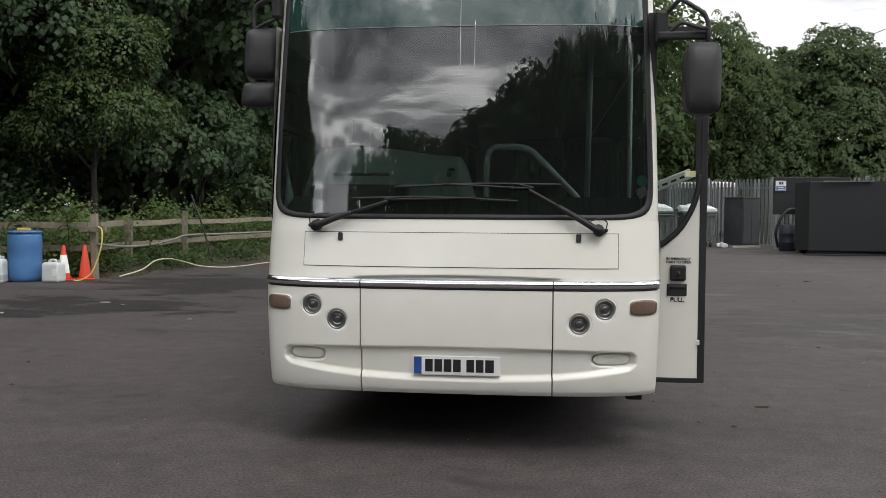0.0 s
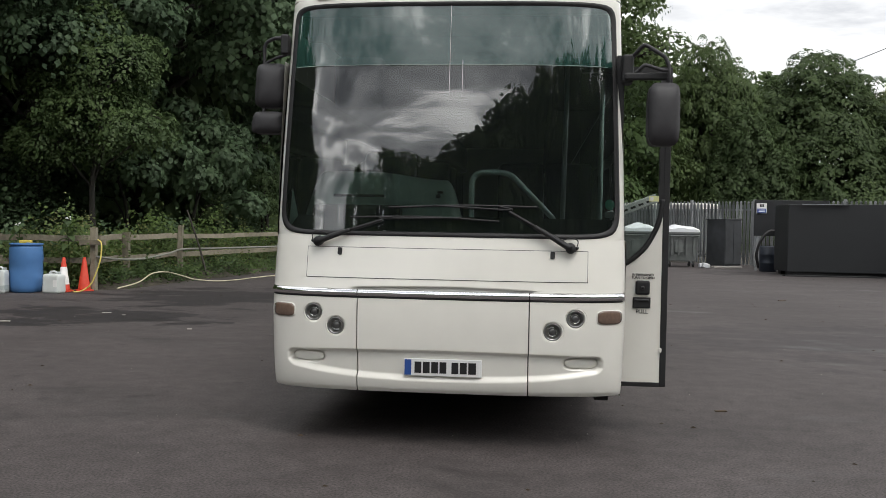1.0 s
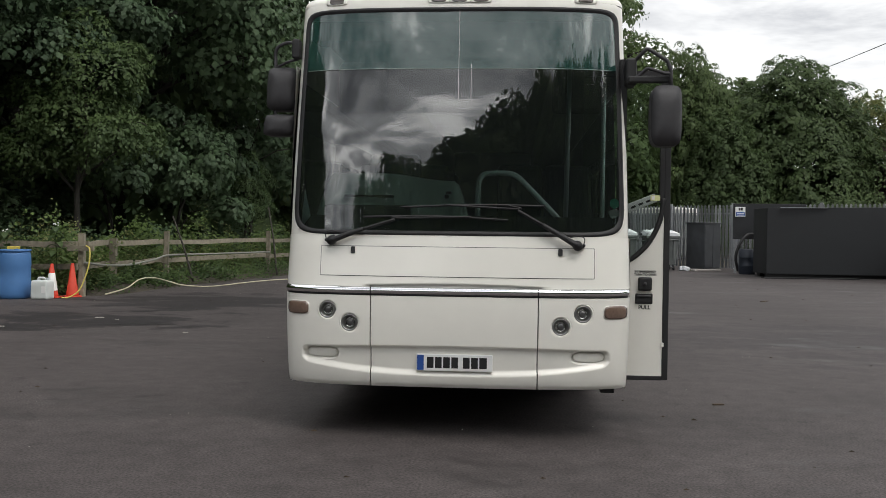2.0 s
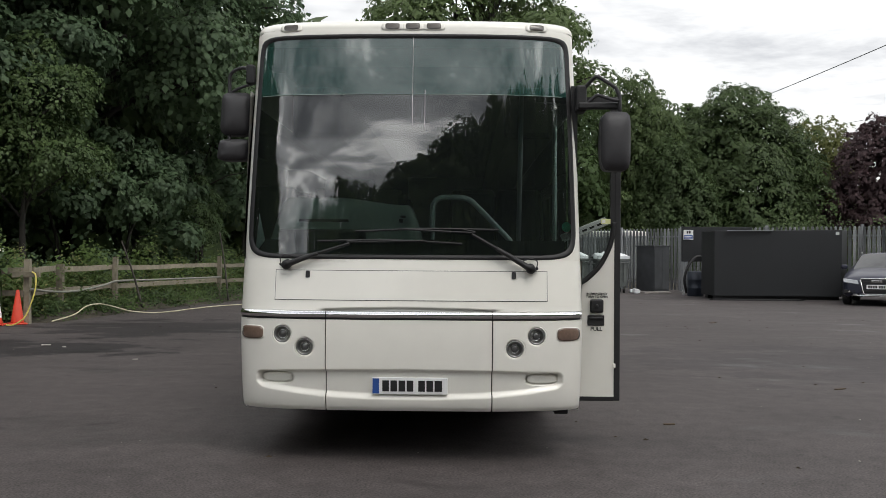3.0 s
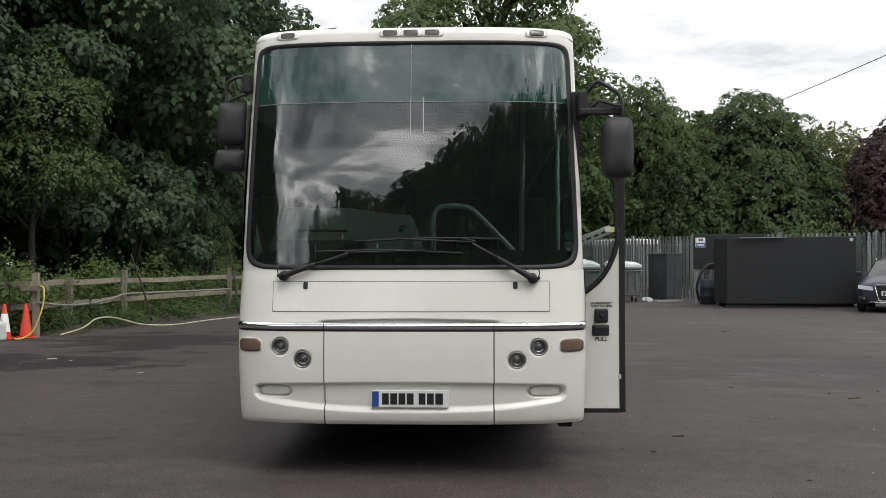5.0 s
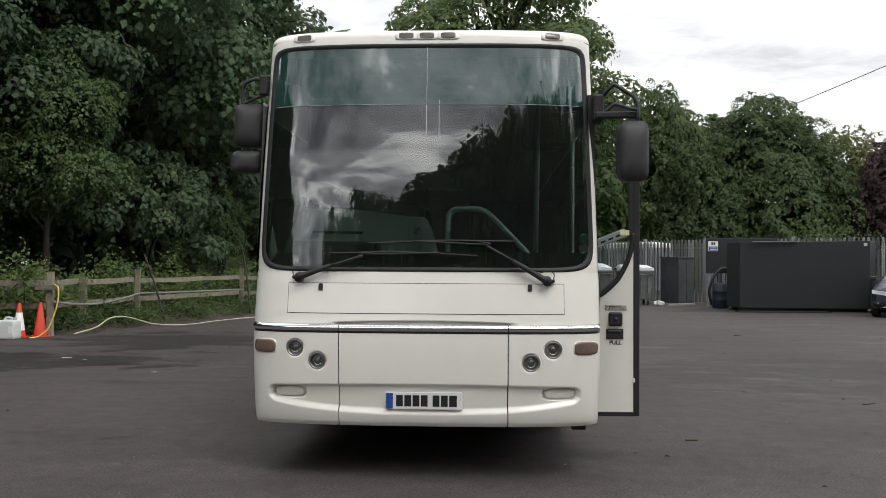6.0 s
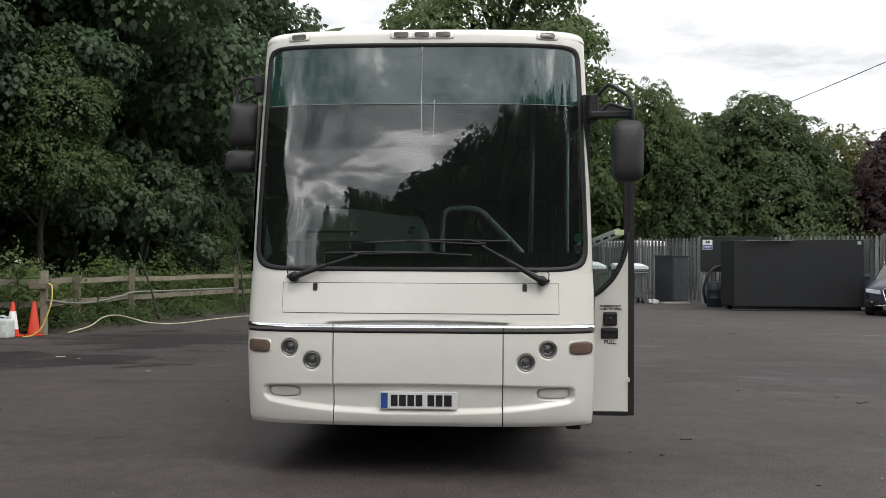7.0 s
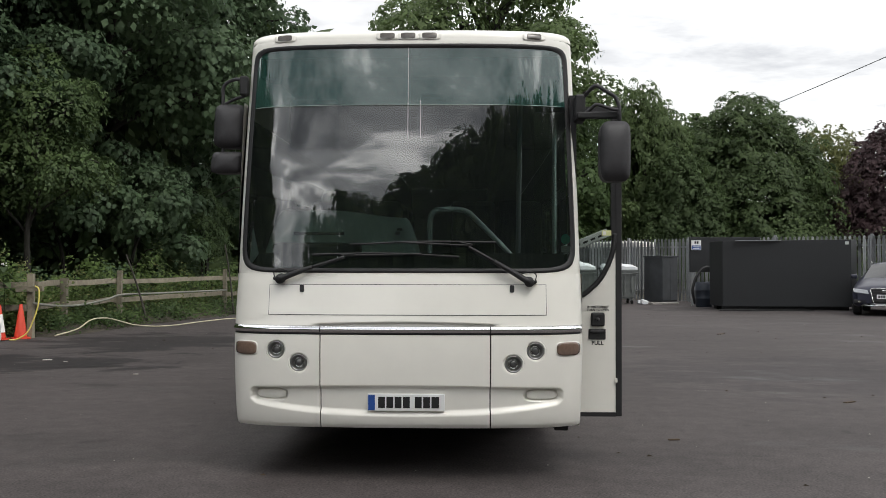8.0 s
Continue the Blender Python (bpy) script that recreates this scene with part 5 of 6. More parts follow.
def jerrycan(at, rz, w, d, h, label, filled):
    can = thing("jerrycan", label, "jerrycan", at, rz, "jerrycans by the fence")
    bm = boxed(-w / 2, -d / 2, 0, w / 2, d / 2, h * 0.9)
    bmesh.ops.subdivide_edges(bm, edges=bm.edges[:], cuts=5, use_grid_fill=True)
    for v in bm.verts:
        t = v.co.z / h
        k = 1 - 0.10 * smoothstep(0.72, 0.92, t) + 0.015 * math.sin(t * 9)
        v.co.x *= k
        v.co.y *= k
    part("can_body", bm, M_CAN, can, smooth=True, edge=0.03)
    part("handle", tube(smooth_line([(-w * .28, 0, h * .9), (-w * .2, 0, h), (w * .12, 0, h), (w * .2, 0, h * .9)], 5), 0.018, 8), M_CAN, can, smooth=True)
    part("cap", lathe(((0.035, h * .9), (0.035, h * .99), (0.03, h)), 16, m=pose(w * .33, 0, 0)), M_CAN2, can)
    if filled:
        part("liquid_level", boxed(-w / 2 - 0.002, -d / 2 - 0.002, 0.03, w / 2 + 0.002, d / 2 + 0.002, h * 0.36), M_CAN2, can, "grey liquid showing through", edge=0.03)
    else:
        part("can_label", boxed(w * .18, -d / 2 - 0.003, h * .3, w * .42, -d / 2 + 0.01, h * .62), M_LABEL, can)


jerrycan((-9.80, 10.75, 0), 8, 0.26, 0.26, 0.50, "translucent white jerrycan part filled with liquid", True)
jerrycan((-8.86, 11.05, 0), -6, 0.36, 0.26, 0.42, "white jerrycan with a paper label", False)
jerrycan((-9.06, 11.42, 0), 12, 0.24, 0.22, 0.40, "white jerrycan behind another beside the cones", False)
M_ORANGE = mat("cone_red", (0.62, 0.055, 0.025), 0.55, vary=0.12, scale=9)
M_SLEEVE = mat("cone_sleeve", (0.72, 0.72, 0.70), 0.4, vary=0.06)
def cone(at, rz, label, sleeve):
    c = thing("traffic_cone", label, "traffic cone", at, rz, "traffic cones by the fence")
    part("cone_base", boxed(-0.165, -0.165, 0, 0.165, 0.165, 0.03), M_ORANGE, c, edge=0.012)
    part("cone_body", lathe(((0.130, 0.028), (0.122, 0.06), (0.030, 0.68), (0.024, 0.69), (0.012, 0.69)), 24), M_ORANGE, c, smooth=True)
    if sleeve:
        part("sleeve", lathe(((0.112, 0.15), (0.110, 0.152), (0.060, 0.50), (0.058, 0.502)), 24), M_SLEEVE, c, "white reflective sleeve", smooth=True)


cone((-8.86, 11.42, 0), 10, "red and white traffic cone by the fence", True)
cone((-8.58, 11.72, 0), 35, "faded red traffic cone without a sleeve", False)

M_RED = mat("red_plastic", (0.40, 0.03, 0.03), 0.5, vary=0.15)
brush = thing("brush", "white-handled wash brush with a red head leaning by the fence", "brush", (-9.44, 9.59, 0.0))
part("brush_head", boxed(-0.10, -0.04, 0.0, 0.10, 0.04, 0.08), M_RED, brush, "red brush head", edge=0.015)
part("handle", tube([Vector((-0.06, 0.0, 0.08)), Vector((-0.34, 0.30, 1.25))], 0.014, 8), M_SLEEVE, brush, smooth=True)

# brambles and weeds under and over the fence
def shrub_band(name, label, pts, count, per, size, spread, material, seed, zlo, zhi):
    g = random.Random(seed)
    sp = []
    for _ in range(count):
        t = g.random() * (len(pts) - 1.001)
        i = int(t)
        a, b = Vector(pts[i]), Vector(pts[i + 1])
        p = a.lerp(b, t - i) + Vector((g.gauss(0, 0.28), g.gauss(0, 0.28), 0))
        h = zlo + (zhi - zlo) * g.random() ** 1.2 * (0.55 + 0.75 * abs(noise.noise(p * 0.9 + Vector((seed, 0, 0)))) * 1.6)
        sp.append(((p.x, p.y, h), (g.uniform(-.5, .9), g.uniform(-1, .2), g.uniform(-.1, .6))))
    v, f, nv = leaf_cloud(sp, per, size, spread, seed, 0.5)
    ob = raw_mesh(name, v, f, material, normals=nv)
    return tagged(ob, label, "shrub", kind="stuff")


EDGE = [(-13.5, 12.2, 0), (-9.25, 12.45, 0), (-9.35, 13.9, 0), (-9.1, 16.4, 0), (-7.9, 21.7, 0), (-6.3, 27, 0), (-5.4, 32, 0)]
shrub_band("bramble", "tangled bramble and nettle growing through the fence", EDGE, 2200, 16, 0.085, (0.16, 0.16, 0.10), M_BUSH, 51, 0.08, 1.50)
shrub_band("nettles", "yellow-green nettles and dry grass along the fence", [(x + 0.10, y - 0.1, 0) for x, y, _ in EDGE], 1300, 12, 0.06, (0.11, 0.11, 0.13), M_WEED, 57, 0.05, 1.35)
INNER = [(x - 0.9, y + 0.8, 0) for x, y, _ in EDGE]
shrub_band("undergrowth", "dark undergrowth below the wood", INNER, 1300, 18, 0.10, (0.28, 0.28, 0.16), M_SYC, 52, 0.15, 1.25)
DEEP = [(x - 4.5, y + 4.0, 0) for x, y, _ in EDGE]
shrub_band("undergrowth", "dense shaded undergrowth deep in the wood", DEEP, 1700, 22, 0.16, (0.6, 0.6, 0.3), M_SYC, 53, 0.3, 4.4)
FOOT = [(-8.9, 12.6, 0), (-8.65, 14.5, 0), (-8.2, 17, 0), (-7.2, 21.4, 0), (-6.0, 26, 0)]
shrub_band("verge_weeds", "low weeds along the edge of the asphalt", [(x + 0.12, y, 0) for x, y, _ in FOOT], 2200, 12, 0.07, (0.16, 0.16, 0.07), M_BUSH, 54, 0.03, 0.46)


def stalk(at, seed, h):
    g = random.Random(seed)
    p = thing("broadleaf_weed", "tall broad-leaved weed with pale flowers at the fence", "plant", at)
    part("stem", tube(smooth_line([(0, 0, -0.1), (0.02, 0, h * .5), (g.uniform(-.05, .05), 0, h)], 4), 0.012, 6, r2=0.005), M_BUSH, p)
    for k in range(11):
        a = k * 2.4
        z = h * (0.55 + 0.042 * k)
        L = 0.27 - 0.012 * k
        d = Vector((math.cos(a), math.sin(a), 0))
        s = Vector((-d.y, d.x, 0))
        bm = bmesh.new()
        rows = []
        for i in range(6):
            t = i / 5
            w = 0.075 * math.sin(math.pi * min(t * 0.92 + 0.06, 1)) ** 0.8
            c = d * L * t + Vector((0, 0, z + 0.16 * t - 0.26 * t * t))
            rows.append([c - s * w, c - Vector((0, 0, 0.012)), c + s * w])
        grid_mesh(bm, rows)
        part("leaf", bm, M_LIME, p, smooth=True)
    for k in range(5):
        a = k * 1.26 + seed
        part("flower", lathe(((0.003, 0.0), (0.016, 0.006), (0.014, 0.020), (0.003, 0.026)), 6, m=pose(0.045 * math.cos(a), 0.045 * math.sin(a), h - 0.01 + 0.012 * k)), M_SLEEVE, p, "small white flower")


stalk((-8.93, 11.72, 0.0), 1, 1.46)
stalk((-9.95, 11.6, 0.0), 2, 1.32)
stalk((-11.3, 12.1, 0.15), 4, 1.2)

# ---- palisade fence, tank store and bins ----
PAL = [(-8.0, 45.6), (9.24, 31.2), (14.9, 27.3), (25.0, 20.6)]
pal = thing("palisade_fence", "galvanised steel palisade fence with pointed pales", "fence", (0, 0, 0))
bm = bmesh.new()
prof = [(-0.060, 0.010), (-0.038, -0.012), (-0.014, 0.008), (0.014, 0.008), (0.038, -0.012), (0.060, 0.010)]
vr = []
for z, k in ((0.05, 1.0), (2.44, 1.0), (2.50, 0.55), (2.53, 0.85), (2.56, 0.75), (2.60, 0.22)):
    vr.append([(x * k, y * k, z) for x, y in prof])
grid_mesh(bm, vr)
bmesh.ops.solidify(bm, geom=bm.faces[:], thickness=0.004)
first = part("pale", bm, M_STEEL, pal)
pale_mesh = first.data
bpy.data.objects.remove(first)
for (xa, ya), (xb, yb) in zip(PAL, PAL[1:]):
    L = math.hypot(xb - xa, yb - ya)
    rz = math.degrees(math.atan2(yb - ya, xb - xa))
    n = int(L / 2.75)
    for i in range(n + 1):
        x, y = xa + (xb - xa) * i / n, ya + (yb - ya) * i / n
        if x < 1.0:
            continue
        part("fence_post", boxed(-0.05, 0.0, 0, 0.05, 0.09, 2.66, m=pose(x, y, 0, 0, 0, rz)), M_STEEL, pal)
    for z in (0.35, 2.22):
        part("fence_rail", boxed(0, -0.004, z, L, 0.04, z + 0.06, m=pose(xa, ya, 0, 0, 0, rz)), M_STEEL, pal)
    m = int(L / 0.160)
    for i in range(m):
        x, y = xa + (xb - xa) * (i + 0.5) / m, ya + (yb - ya) * (i + 0.5) / m
        if x < 2.0:
            continue
        ob = new("pale", pale_mesh)
        ob.parent = pal
        ob.matrix_basis = pose(x, y, 0, 0, 0, rz) @ Matrix.Translation((0, -0.02, 0))

M_TANK = mat("dark_grey_steel_sheet", (0.010, 0.0112, 0.013), 0.55, vary=0.18, scale=1.6, bump=0.06, bscale=3)
tank = thing("steel_store", "dark grey sheet-steel fuel store on skids", "steel store", (0, 0, 0))
FR = [(8.80, 24.6), (13.0, 24.45), (13.7, 25.7), (12.9, 26.4), (8.72, 25.95)]
bm = bmesh.new()
lo = [bm.verts.new((x, y, 0.12)) for x, y in FR]
hi = [bm.verts.new((x, y, 2.31 + 0.05 * (x - 8.3) / 4)) for x, y in FR]
for k in range(5):
    bm.faces.new((lo[k], lo[(k + 1) % 5], hi[(k + 1) % 5], hi[k]))
bm.faces.new(hi)
bm.faces.new(lo[::-1])
part("store_shell", bm, M_TANK, tank, edge=0.012)
part("store_skid", boxed(8.83, 24.66, 0.0, 13.0, 24.9, 0.12), M_BLACK, tank)
part("store_skid", boxed(8.9, 25.7, 0.0, 12.9, 26.1, 0.12), M_BLACK, tank)
part("top_trim", boxed(9.2, 24.44, 2.318, 10.7, 24.52, 2.336), M_STEEL, tank)
part("store_sign", boxed(12.80, 24.435, 2.20, 12.91, 24.452, 2.30), M_GREY, tank, "small white sign")
part("drip_tray", boxed(8.6, 24.0, 0.0, 11.6, 24.45, 0.03), M_BLACK, tank)

board = thing("pump_board", "dark board with a notice beside the fuel store", "board", (0, 0, 0))
part("board_sheet", boxed(8.42, 27.6, 1.25, 11.0, 27.68, 2.54), M_TANK, board, edge=0.01)
for x in (8.50, 10.8):
    part("board_leg", boxed(x, 27.68, 0, x + 0.08, 27.76, 2.5), M_STEEL, board)
M_SIGNBLUE = mat("sign_blue", (0.03, 0.08, 0.30), 0.4, vary=0.08)
sign = part("notice", boxed(8.48, 27.565, 2.06, 8.83, 27.598, 2.42), M_LABEL, board, "white notice with a blue lower half")
part("notice_blue", boxed(8.50, 27.555, 2.08, 8.81, 27.567, 2.23), M_SIGNBLUE, sign)
part("notice_mark", boxed(8.59, 27.555, 2.29, 8.65, 27.567, 2.385), M_INK, sign)
part("notice_mark", boxed(8.67, 27.555, 2.29, 8.73, 27.567, 2.385), M_INK, sign)
for i in range(2):
    part("notice_bar", boxed(8.54, 27.550, 2.11 + 0.055 * i, 8.77, 27.557, 2.135 + 0.055 * i), M_LABEL, sign)
one_mesh("pump_hose", tube(smooth_line([(8.55, 27.35, 0.1), (8.45, 27.3, 0.6), (8.6, 27.3, 1.10), (8.9, 27.4, 1.42), (9.3, 27.55, 1.40)], 8), 0.05, 8), M_BLACK, "thick black pump hose looped on the board", "hose")
small = thing("small_drum", "dark blue drum in front of the pump board", "drum", (8.78, 27.0, 0))
part("drum_body", lathe(((0.27, 0), (0.29, 0.03), (0.29, 0.28), (0.30, 0.30), (0.29, 0.32), (0.29, 0.58), (0.30, 0.60), (0.29, 0.62), (0.29, 0.88), (0.27, 0.90)), 24), mat("dark_blue_steel", (0.016, 0.022, 0.034), 0.5, vary=0.2), small, smooth=True)
cage = thing("wire_crate", "pale steel crate beside the dark blue drum", "crate", (9.45, 27.1, 0.0))
for z in (0.12, 0.55, 0.98):
    part("crate_bar", boxed(-0.32, -0.22, z, 0.32, 0.22, z + 0.045), M_STEEL, cage)
for x in (-0.32, -0.16, 0.0, 0.16, 0.32):
    part("crate_upright", boxed(x - 0.02, -0.23, 0, x + 0.02, -0.19, 1.0), M_STEEL, cage)

cup = thing("steel_cupboard", "dark grey steel cupboard with two doors by the fence", "cupboard", (7.93, 30.4, 0), 38)
M_CUP = mat("cupboard_paint", (0.040, 0.043, 0.047), 0.55, vary=0.45, scale=3, bump=0.1, bscale=12)
part("cupboard_body", boxed(-0.46, -0.45, 0.06, 0.46, 0.45, 1.82), M_CUP, cup, edge=0.01)
part("cupboard_lid", boxed(-0.50, -0.49, 1.82, 0.50, 0.49, 1.87), M_CUP, cup, edge=0.01)
part("cupboard_door", boxed(-0.44, -0.475, 0.12, -0.01, -0.452, 1.70), M_CUP, cup)
part("cupboard_door", boxed(0.01, -0.475, 0.12, 0.44, -0.452, 1.70), M_CUP, cup)
M_BIN = mat("bin_grey", (0.13, 0.14, 0.135), 0.55, 0.15, vary=0.30, scale=5, bump=0.08, bscale=40)
M_BAG = mat("white_bag_plastic", (0.66, 0.68, 0.70), 0.4, vary=0.1, scale=3)


def wheelie(at, rz):
    b = thing("waste_container", "grey four-wheeled waste container overflowing with white bags", "waste container", at, rz, "waste containers")
    bm = boxed(-0.62, -0.48, 0.22, 0.62, 0.48, 1.30)
    for v in bm.verts:
        if v.co.z < 0.5:
            v.co.x *= 0.84
            v.co.y *= 0.80
    part("bin_body", bm, M_BIN, b, edge=0.03)
    part("bin_rim", boxed(-0.66, -0.52, 1.24, 0.66, 0.52, 1.33), M_BIN, b, edge=0.015)
    for x in (-0.42, -0.14, 0.14, 0.42):
        part("bin_rib", boxed(x - 0.035, -0.50, 0.45, x + 0.035, -0.455, 1.24, m=pose(0, 0, 0)), M_BIN, b)
    part("bin_lid", boxed(-0.68, 0.30, 1.33, 0.68, 0.56, 1.42), M_CUP, b, "dark lid pushed back", edge=0.03)
    part("front_panel", boxed(-0.30, -0.485, 0.55, 0.02, -0.44, 1.02), M_BIN, b, edge=0.01)
    part("lifting_bar", tube(smooth_line([(-0.62, -0.50, 1.20), (-0.3, -0.56, 1.18), (0.3, -0.56, 1.18), (0.62, -0.50, 1.20)], 4), 0.022, 8), M_BIN, b, smooth=True)
    for s in (-1, 1):
        part("trunnion", tube([(s * 0.62, 0, 1.12), (s * 0.74, 0, 1.12)], 0.03, 10), M_BIN, b)
    bm = boxed(-0.63, -0.49, 1.33, 0.63, 0.49, 1.40)
    bmesh.ops.subdivide_edges(bm, edges=bm.edges[:], cuts=8, use_grid_fill=True)
    for v in bm.verts:
        if v.co.z > 1.36:
            v.co.z += 0.14 * abs(noise.noise(v.co * 2.6 + Vector(at))) + 0.16 * max(0, 1 - (v.co.x / 0.7) ** 2) * max(0, 1 - (v.co.y / .55) ** 2)
    part("bags", bm, M_BAG, b, "bulging white rubbish bags", smooth=True)
    for x in (-0.45, 0.45):
        for y in (-0.3, 0.3):
            part("castor", lathe(((0.03, -0.025), (0.10, -0.025), (0.10, 0.025), (0.03, 0.025)), 16, m=pose(x, y, 0.10, 0, 90, 0)), M_TYRE, b)
            part("castor_fork", boxed(x - 0.035, y - 0.04, 0.10, x + 0.035, y + 0.04, 0.24), M_STEEL, b)


wheelie((6.12, 29.6, 0), 6)
wheelie((4.62, 29.9, 0), -4)
bm = bmesh.new()
box(bm, -0.6, -0.15, 0.0, 0.6, 0.15, 0.07, m=pose(7.75, 29.0, 0, 0, 0, 24))
one_mesh("concrete_slab", bm, mat("concrete", (0.30, 0.28, 0.26), 0.9, vary=0.2), "pale concrete slab lying by the bins", "slab", False, 0.01)
for x, y, rz, k in ((6.95, 28.9, 20, 0.9), (7.08, 29.1, 60, 0.7), (6.88, 29.2, 100, 0.75)):
    one_mesh("litter", boxed(-0.12 * k, -0.09, 0, 0.12 * k, 0.09, 0.20 * k, m=pose(x, y, 0, 0, 14, rz)), M_BAG, "crumpled white litter beside the waste container", "litter", False, 0.03)

# van beyond the fence
van = thing("parked_van", "white van behind the steel fence, its side greyed as shade", "van", (6.6, 38.5, 0), -37)
# the shade on the side is put into its colour; only the roof stays white
part("van_body", boxed(-2.6, -0.95, 0.35, 2.6, 0.95, 2.30), M_BIN, van, "van side in grey that stands for shade", edge=0.06)
part("van_roof", boxed(-2.55, -0.92, 2.28, 2.55, 0.92, 2.62), M_WHITE, van, "white van roof", edge=0.10)
part("van_window", boxed(-2.0, -0.965, 1.3, -1.2, -0.94, 1.95), M_DARKGLASS, van)
for x in (-1.7, 1.7):
    part("van_wheel", lathe(((0.1, -0.1), (0.33, -0.1), (0.33, 0.1), (0.1, 0.1)), 20, m=pose(x, -0.86, 0.33, 90, 0, 0)), M_TYRE, van)

# overhead wires
for a, b, sag in (((15.4, 84, 12.0), (20.6, 22, 11.3), 0.5), ((32.5, 98, 15.2), (28.2, 40, 10.2), 0.5)):
    A, B = Vector(a), Vector(b)
    one_mesh("overhead_wire", tube([A.lerp(B, t) - Vector((0, 0, sag * 4 * t * (1 - t))) for t in spaced(0, 1, 24)], 0.022, 6), M_POLE, "thin dark overhead wire above the trees", "wire")

# low woodland closing the distance
g = random.Random(9)
sp = []
for _ in range(4400):
    a = g.uniform(-100, 130)
    d = g.uniform(70, 82)
    x, y = d * math.sin(radians(a)), d * math.cos(radians(a))
    top = 7.5 + 2.5 * noise.noise(Vector((a * 0.07, 3, 0)))
    sp.append(((x, y, g.random() ** 0.8 * top), (-x / d, -y / d, 0.3)))
v, f, nv = leaf_cloud(sp, 16, 0.55, (1.3, 1.3, 0.7), 61)
tagged(raw_mesh("far_woodland", v, f, M_SYC, normals=nv), "distant belt of dark green woodland", "woodland", kind="stuff")
HEDGE = [(-2, 41, 0), (9.6, 34.0, 0), (15.5, 30.6, 0), (26, 25, 0)]
shrub_band("hedge", "rough dark green hedge behind the steel fence", [(x + 3.5, y + 7.0, 0) for x, y, _ in HEDGE], 1000, 34, 0.13, (0.7, 0.7, 0.30), M_FAR, 55, 0.3, 3.6)



# ---- parked car ----
def build_car(at, rz):
    car = thing("estate_car", "dark blue-grey estate car parked facing the yard", "car", at, rz)
    paint = mat("car_paint", (0.020, 0.022, 0.040), 0.38, 0.1, vary=0.05, coat=0.12)
    st = ((0.00, .34, .60, .74, .64, .52), (0.07, .26, .68, .85, .745, .66), (0.30, .22, .74, .90, .82, .70), (0.8, .20, .80, .925, .90, .72), (1.35, .20, .86, .935, .965, .73), (1.75, .20, .91, .937, 1.005, .74),
          (2.15, .20, .93, .937, 1.21, .66), (2.60, .20, .94, .937, 1.405, .58), (3.3, .20, .95, .937, 1.45, .57), (4.1, .22, .95, .93, 1.41, .55), (4.6, .25, .94, .90, 1.15, .56), (4.88, .34, .85, .84, .92, .60), (4.93, .42, .75, .78, .80, .58))
    bm = bmesh.new()
    rows = []
    for y, zb, zs, w, zt, wt in st:
        half = [(0.80 * w, zb), (0.97 * w, zb + 0.06), (w, zb + 0.30 * (zs - zb)), (w * 0.995, zs - 0.06), (w * 0.965, zs), (wt + 0.35 * (w * 0.95 - wt), zs + 0.62 * (zt - zs)), (wt, zt - 0.025), (wt * 0.6, zt + 0.008), (0, zt + 0.022)]
        rows.append([(x, y, z) for x, z in half] + [(-x, y, z) for x, z in half[-2::-1]])
    grid_mesh(bm, rows)
    bm.faces.new([bm.verts.new(p) for p in rows[0]])
    bm.faces.new([bm.verts.new(p) for p in rows[-1][::-1]])
    body = part("car_body", bm, paint, car, smooth=True)

    def between(a, b, cols, name, material, label="", lift=0.006):
        bm = bmesh.new()
        vr = [[Vector(rows[i][c]) for c in cols] for i in range(a, b + 1)]
        mid = Vector((0, 2.6, 0.8))
        grid_mesh(bm, [[p + (p - mid).normalized() * lift for p in r] for r in vr])
        bm.normal_update()
        bmesh.ops.reverse_faces(bm, faces=[q for q in bm.faces if q.normal.dot(q.calc_center_median() - mid) < 0])
        return part(name, bm, material, car, label, smooth=True)
    between(5, 7, range(6, 11), "car_windscreen", M_CARGLASS, "sky-reflecting windscreen", 0.008)
    between(6, 9, (5, 6), "side_glass", M_CARGLASS)
    between(6, 9, (10, 11), "side_glass", M_CARGLASS)
    gr = part("grille", boxed(-0.40, -0.022, 0.34, 0.40, 0.06, 0.74), M_BLACK, car, "black grille with a chrome frame", edge=0.05)
    ring = [(-0.42, -0.03, 0.72), (-0.36, -0.03, 0.75), (0.36, -0.03, 0.75), (0.42, -0.03, 0.72), (0.34, -0.03, 0.36), (0.28, -0.03, 0.32), (-0.28, -0.03, 0.32), (-0.34, -0.03, 0.36), (-0.42, -0.03, 0.72)]
    part("grille_frame", tube(ring, 0.013, 6), M_BOWL, gr, smooth=True)
    for z in (0.42, 0.50, 0.58, 0.66):
        part("grille_bar", boxed(-0.36, -0.030, z, 0.36, -0.018, z + 0.012), M_PLASTIC, gr)
    part("badge", boxed(-0.14, -0.040, 0.64, 0.14, -0.026, 0.70), M_CHROME, gr, "plain chrome badge", edge=0.02)
    np_ = part("number_plate", boxed(-0.26, -0.048, 0.47, 0.26, -0.030, 0.58), M_PLATE, gr)
    for k in range(7):
        x = -0.22 + 0.06 * k + (0.03 if k > 3 else 0)
        part("plate_bar", boxed(x, -0.052, 0.49, x + 0.045, -0.047, 0.56), M_INK, gr)
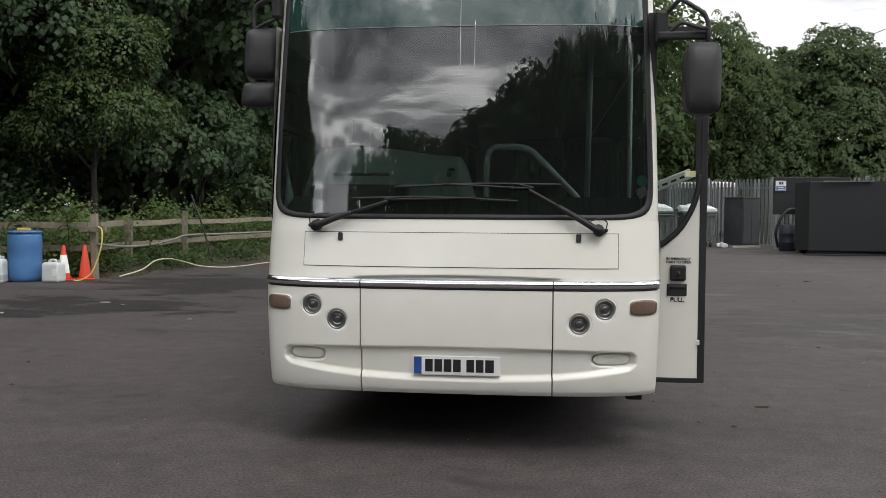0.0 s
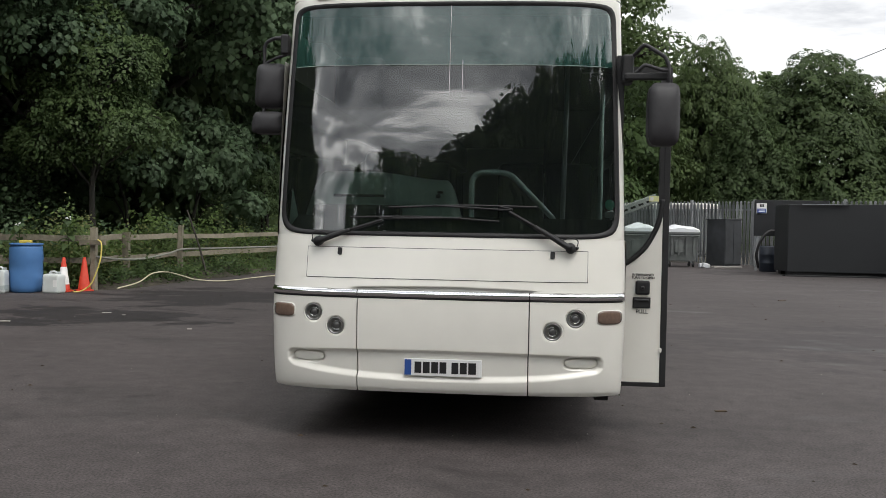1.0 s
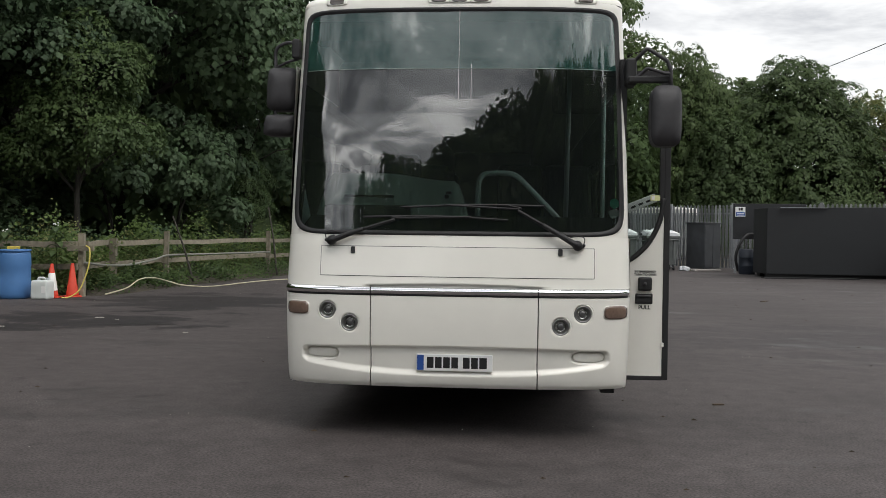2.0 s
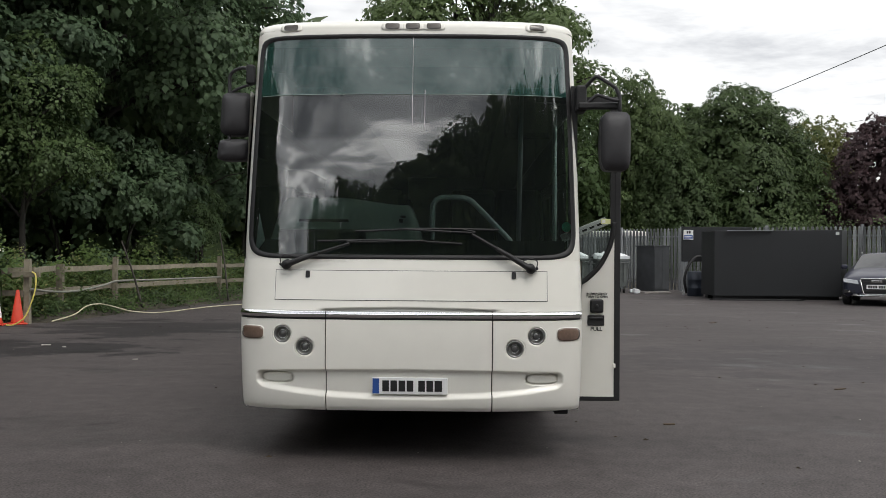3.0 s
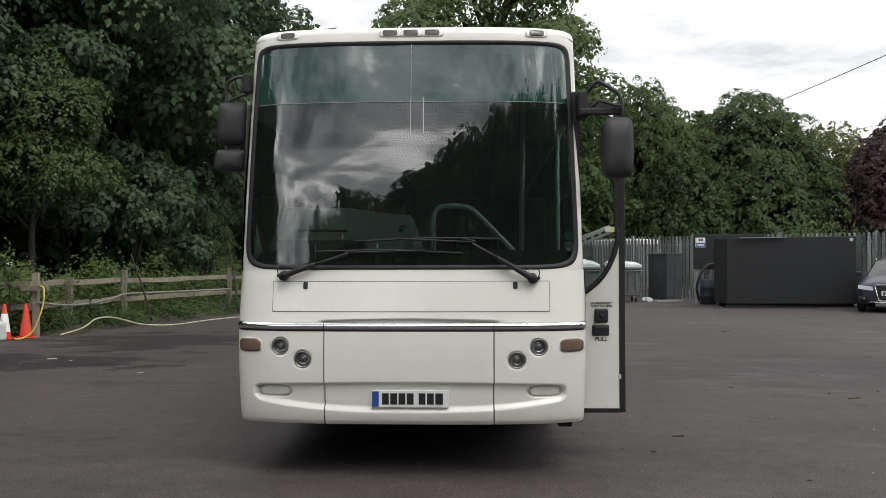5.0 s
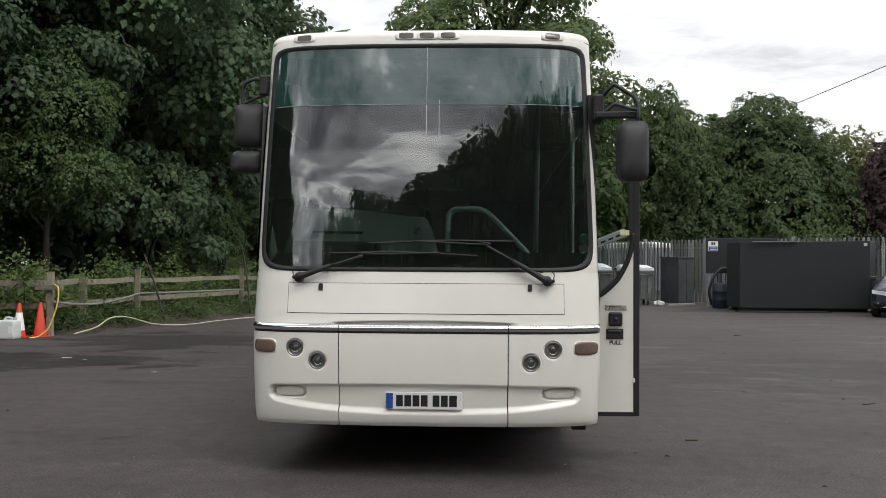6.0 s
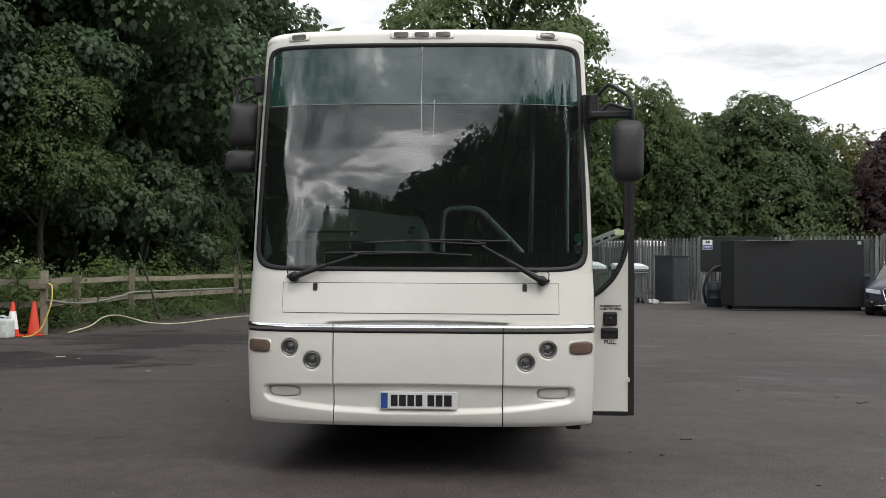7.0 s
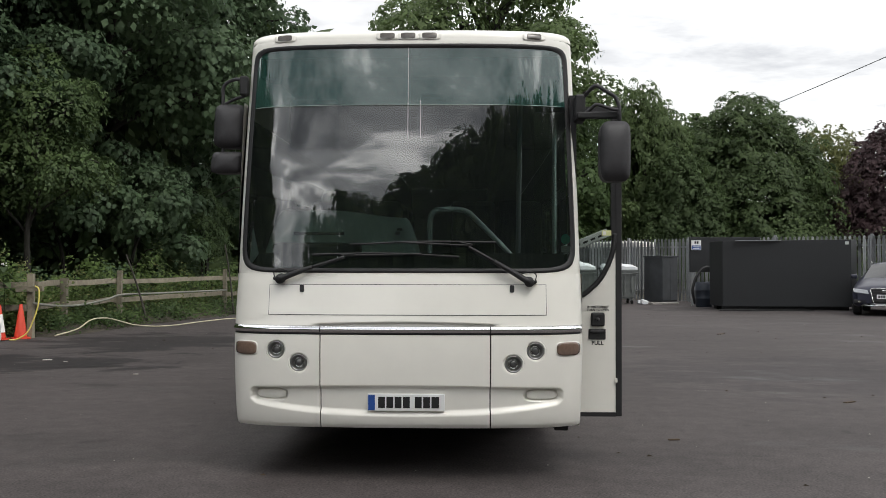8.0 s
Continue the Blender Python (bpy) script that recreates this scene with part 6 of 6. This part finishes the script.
    for s in (-1, 1):
        bm = bmesh.new()
        pts = [(0.46, -0.02, 0.59), (0.85, 0.05, 0.64), (0.87, 0.08, 0.74), (0.50, 0.0, 0.70)]
        lo = [bm.verts.new((s * x, y - 0.02, z)) for x, y, z in pts]
        hi = [bm.verts.new((s * x, y + 0.10, z)) for x, y, z in pts]
        bm.faces.new(lo)
        for k in range(4):
            bm.faces.new((lo[k], lo[(k + 1) % 4], hi[(k + 1) % 4], hi[k]))
        bmesh.ops.recalc_face_normals(bm, faces=bm.faces)
        part("headlamp", bm, M_HEADLENS, car, "narrow clear headlamp", edge=0.012)
        part("air_intake", boxed(s * 0.68 - 0.17, 0.0, 0.34, s * 0.68 + 0.17, 0.14, 0.44), M_BLACK, car, edge=0.02)
        part("fog_lamp", lathe(((0.035, 0), (0.03, 0.02)), 12, m=pose(s * 0.70, -0.002, 0.39, 90, 0, 0)), M_BOWL, car)
        part("door_mirror", boxed(s * 1.0 - 0.09, 1.82, 0.98, s * 1.0 + 0.09, 1.95, 1.11), paint, car, edge=0.04)
        part("roof_bar", tube(smooth_line([(s * 0.58, 2.7, 1.42), (s * 0.60, 2.9, 1.475), (s * 0.60, 3.9, 1.46), (s * 0.58, 4.1, 1.40)], 5), 0.015, 6), M_CHROME, car)
        for y in (0.92, 3.83):
            wl_ = part("wheel", lathe(((0.20, -0.11), (0.31, -0.11), (0.335, -0.08), (0.335, 0.08), (0.31, 0.11), (0.20, 0.11)), 28, m=pose(s * 0.83, y, 0.335, 0, 90, 0)), M_TYRE, car)
            part("rim", lathe(((0.04, -0.06), (0.22, -0.06), (0.225, 0.115), (0.04, 0.09)), 20, m=pose(s * 0.83, y, 0.335, 0, 90 * s, 0)), M_STEEL, wl_)
    part("bumper_lip", tube(smooth_line([(-0.86, 0.22, 0.30), (-0.5, 0.0, 0.285), (0, -0.03, 0.28), (0.5, 0.0, 0.285), (0.86, 0.22, 0.30)], 6), 0.02, 6), M_BOWL, car, smooth=True)
    return car


M_CARGLASS = glass_mat("car_window", (0.05, 0.07, 0.11), 2.7)
M_HEADLENS = mat("headlamp_lens", (0.50, 0.52, 0.55), 0.15, vary=0.15, scale=30)
build_car((12.60, 20.95, 0.0), -28).scale = (1.07, 1, 1.1)

# loose grit, leaves and paint scraps on the asphalt
M_GRIT = mat("pale_grit", (0.34, 0.32, 0.29), 0.9, vary=0.4, island=0.6)
M_LITTER = mat("dead_leaf", (0.05, 0.035, 0.022), 0.9, vary=0.5, island=0.6)
def scatter(name, label, n, material, size, seed, flat):
    g = random.Random(seed)
    v, f = [], []
    for _ in range(n):
        x, y = g.uniform(-9, 14), g.uniform(-6.5, 24)
        s = size * g.uniform(0.4, 1.3)
        a = g.random() * 6.28
        k = len(v)
        for q, zz in ((0, 0), (1.7, 0), (3.3, 0), (4.8, 0)):
            r = s * g.uniform(0.6, 1.2)
            v.append((x + r * math.cos(a + q), y + r * math.sin(a + q) * (0.5 if flat else 1), 0.001))
        v.append((x, y, s * (0.35 if flat else 0.8) + 0.002))
        f += [(k, k + 1, k + 4), (k + 1, k + 2, k + 4), (k + 2, k + 3, k + 4), (k + 3, k, k + 4)]
    return tagged(raw_mesh(name, v, f, material), label, "grit", kind="stuff")


scatter("grit", "scattered pale grit on the asphalt", 600, M_GRIT, 0.007, 71, False)
scatter("leaf_litter", "small dead leaves scattered on the asphalt", 260, M_LITTER, 0.028, 72, True)
for x, y, rz, L in ((-4.10, 5.99, 20, 0.035), (5.83, 13.8, 60, 0.16), (2.16, 1.65, 10, 0.05), (4.54, 3.88, 35, 0.08), (1.4, -1.3, 80, 0.10), (-6.15, 7.75, 8, 0.07), (-5.75, 7.5, -14, 0.03), (-6.95, 6.25, 12, 0.08)):
    one_mesh("scrap", boxed(-L, -L * 0.3, 0.0, L, L * 0.3, 0.012, m=pose(x, y, 0, 0, 0, rz)), M_GRIT if x < -4 else M_LITTER, "small flat scrap lying on the asphalt", "scrap", False, 0.004)
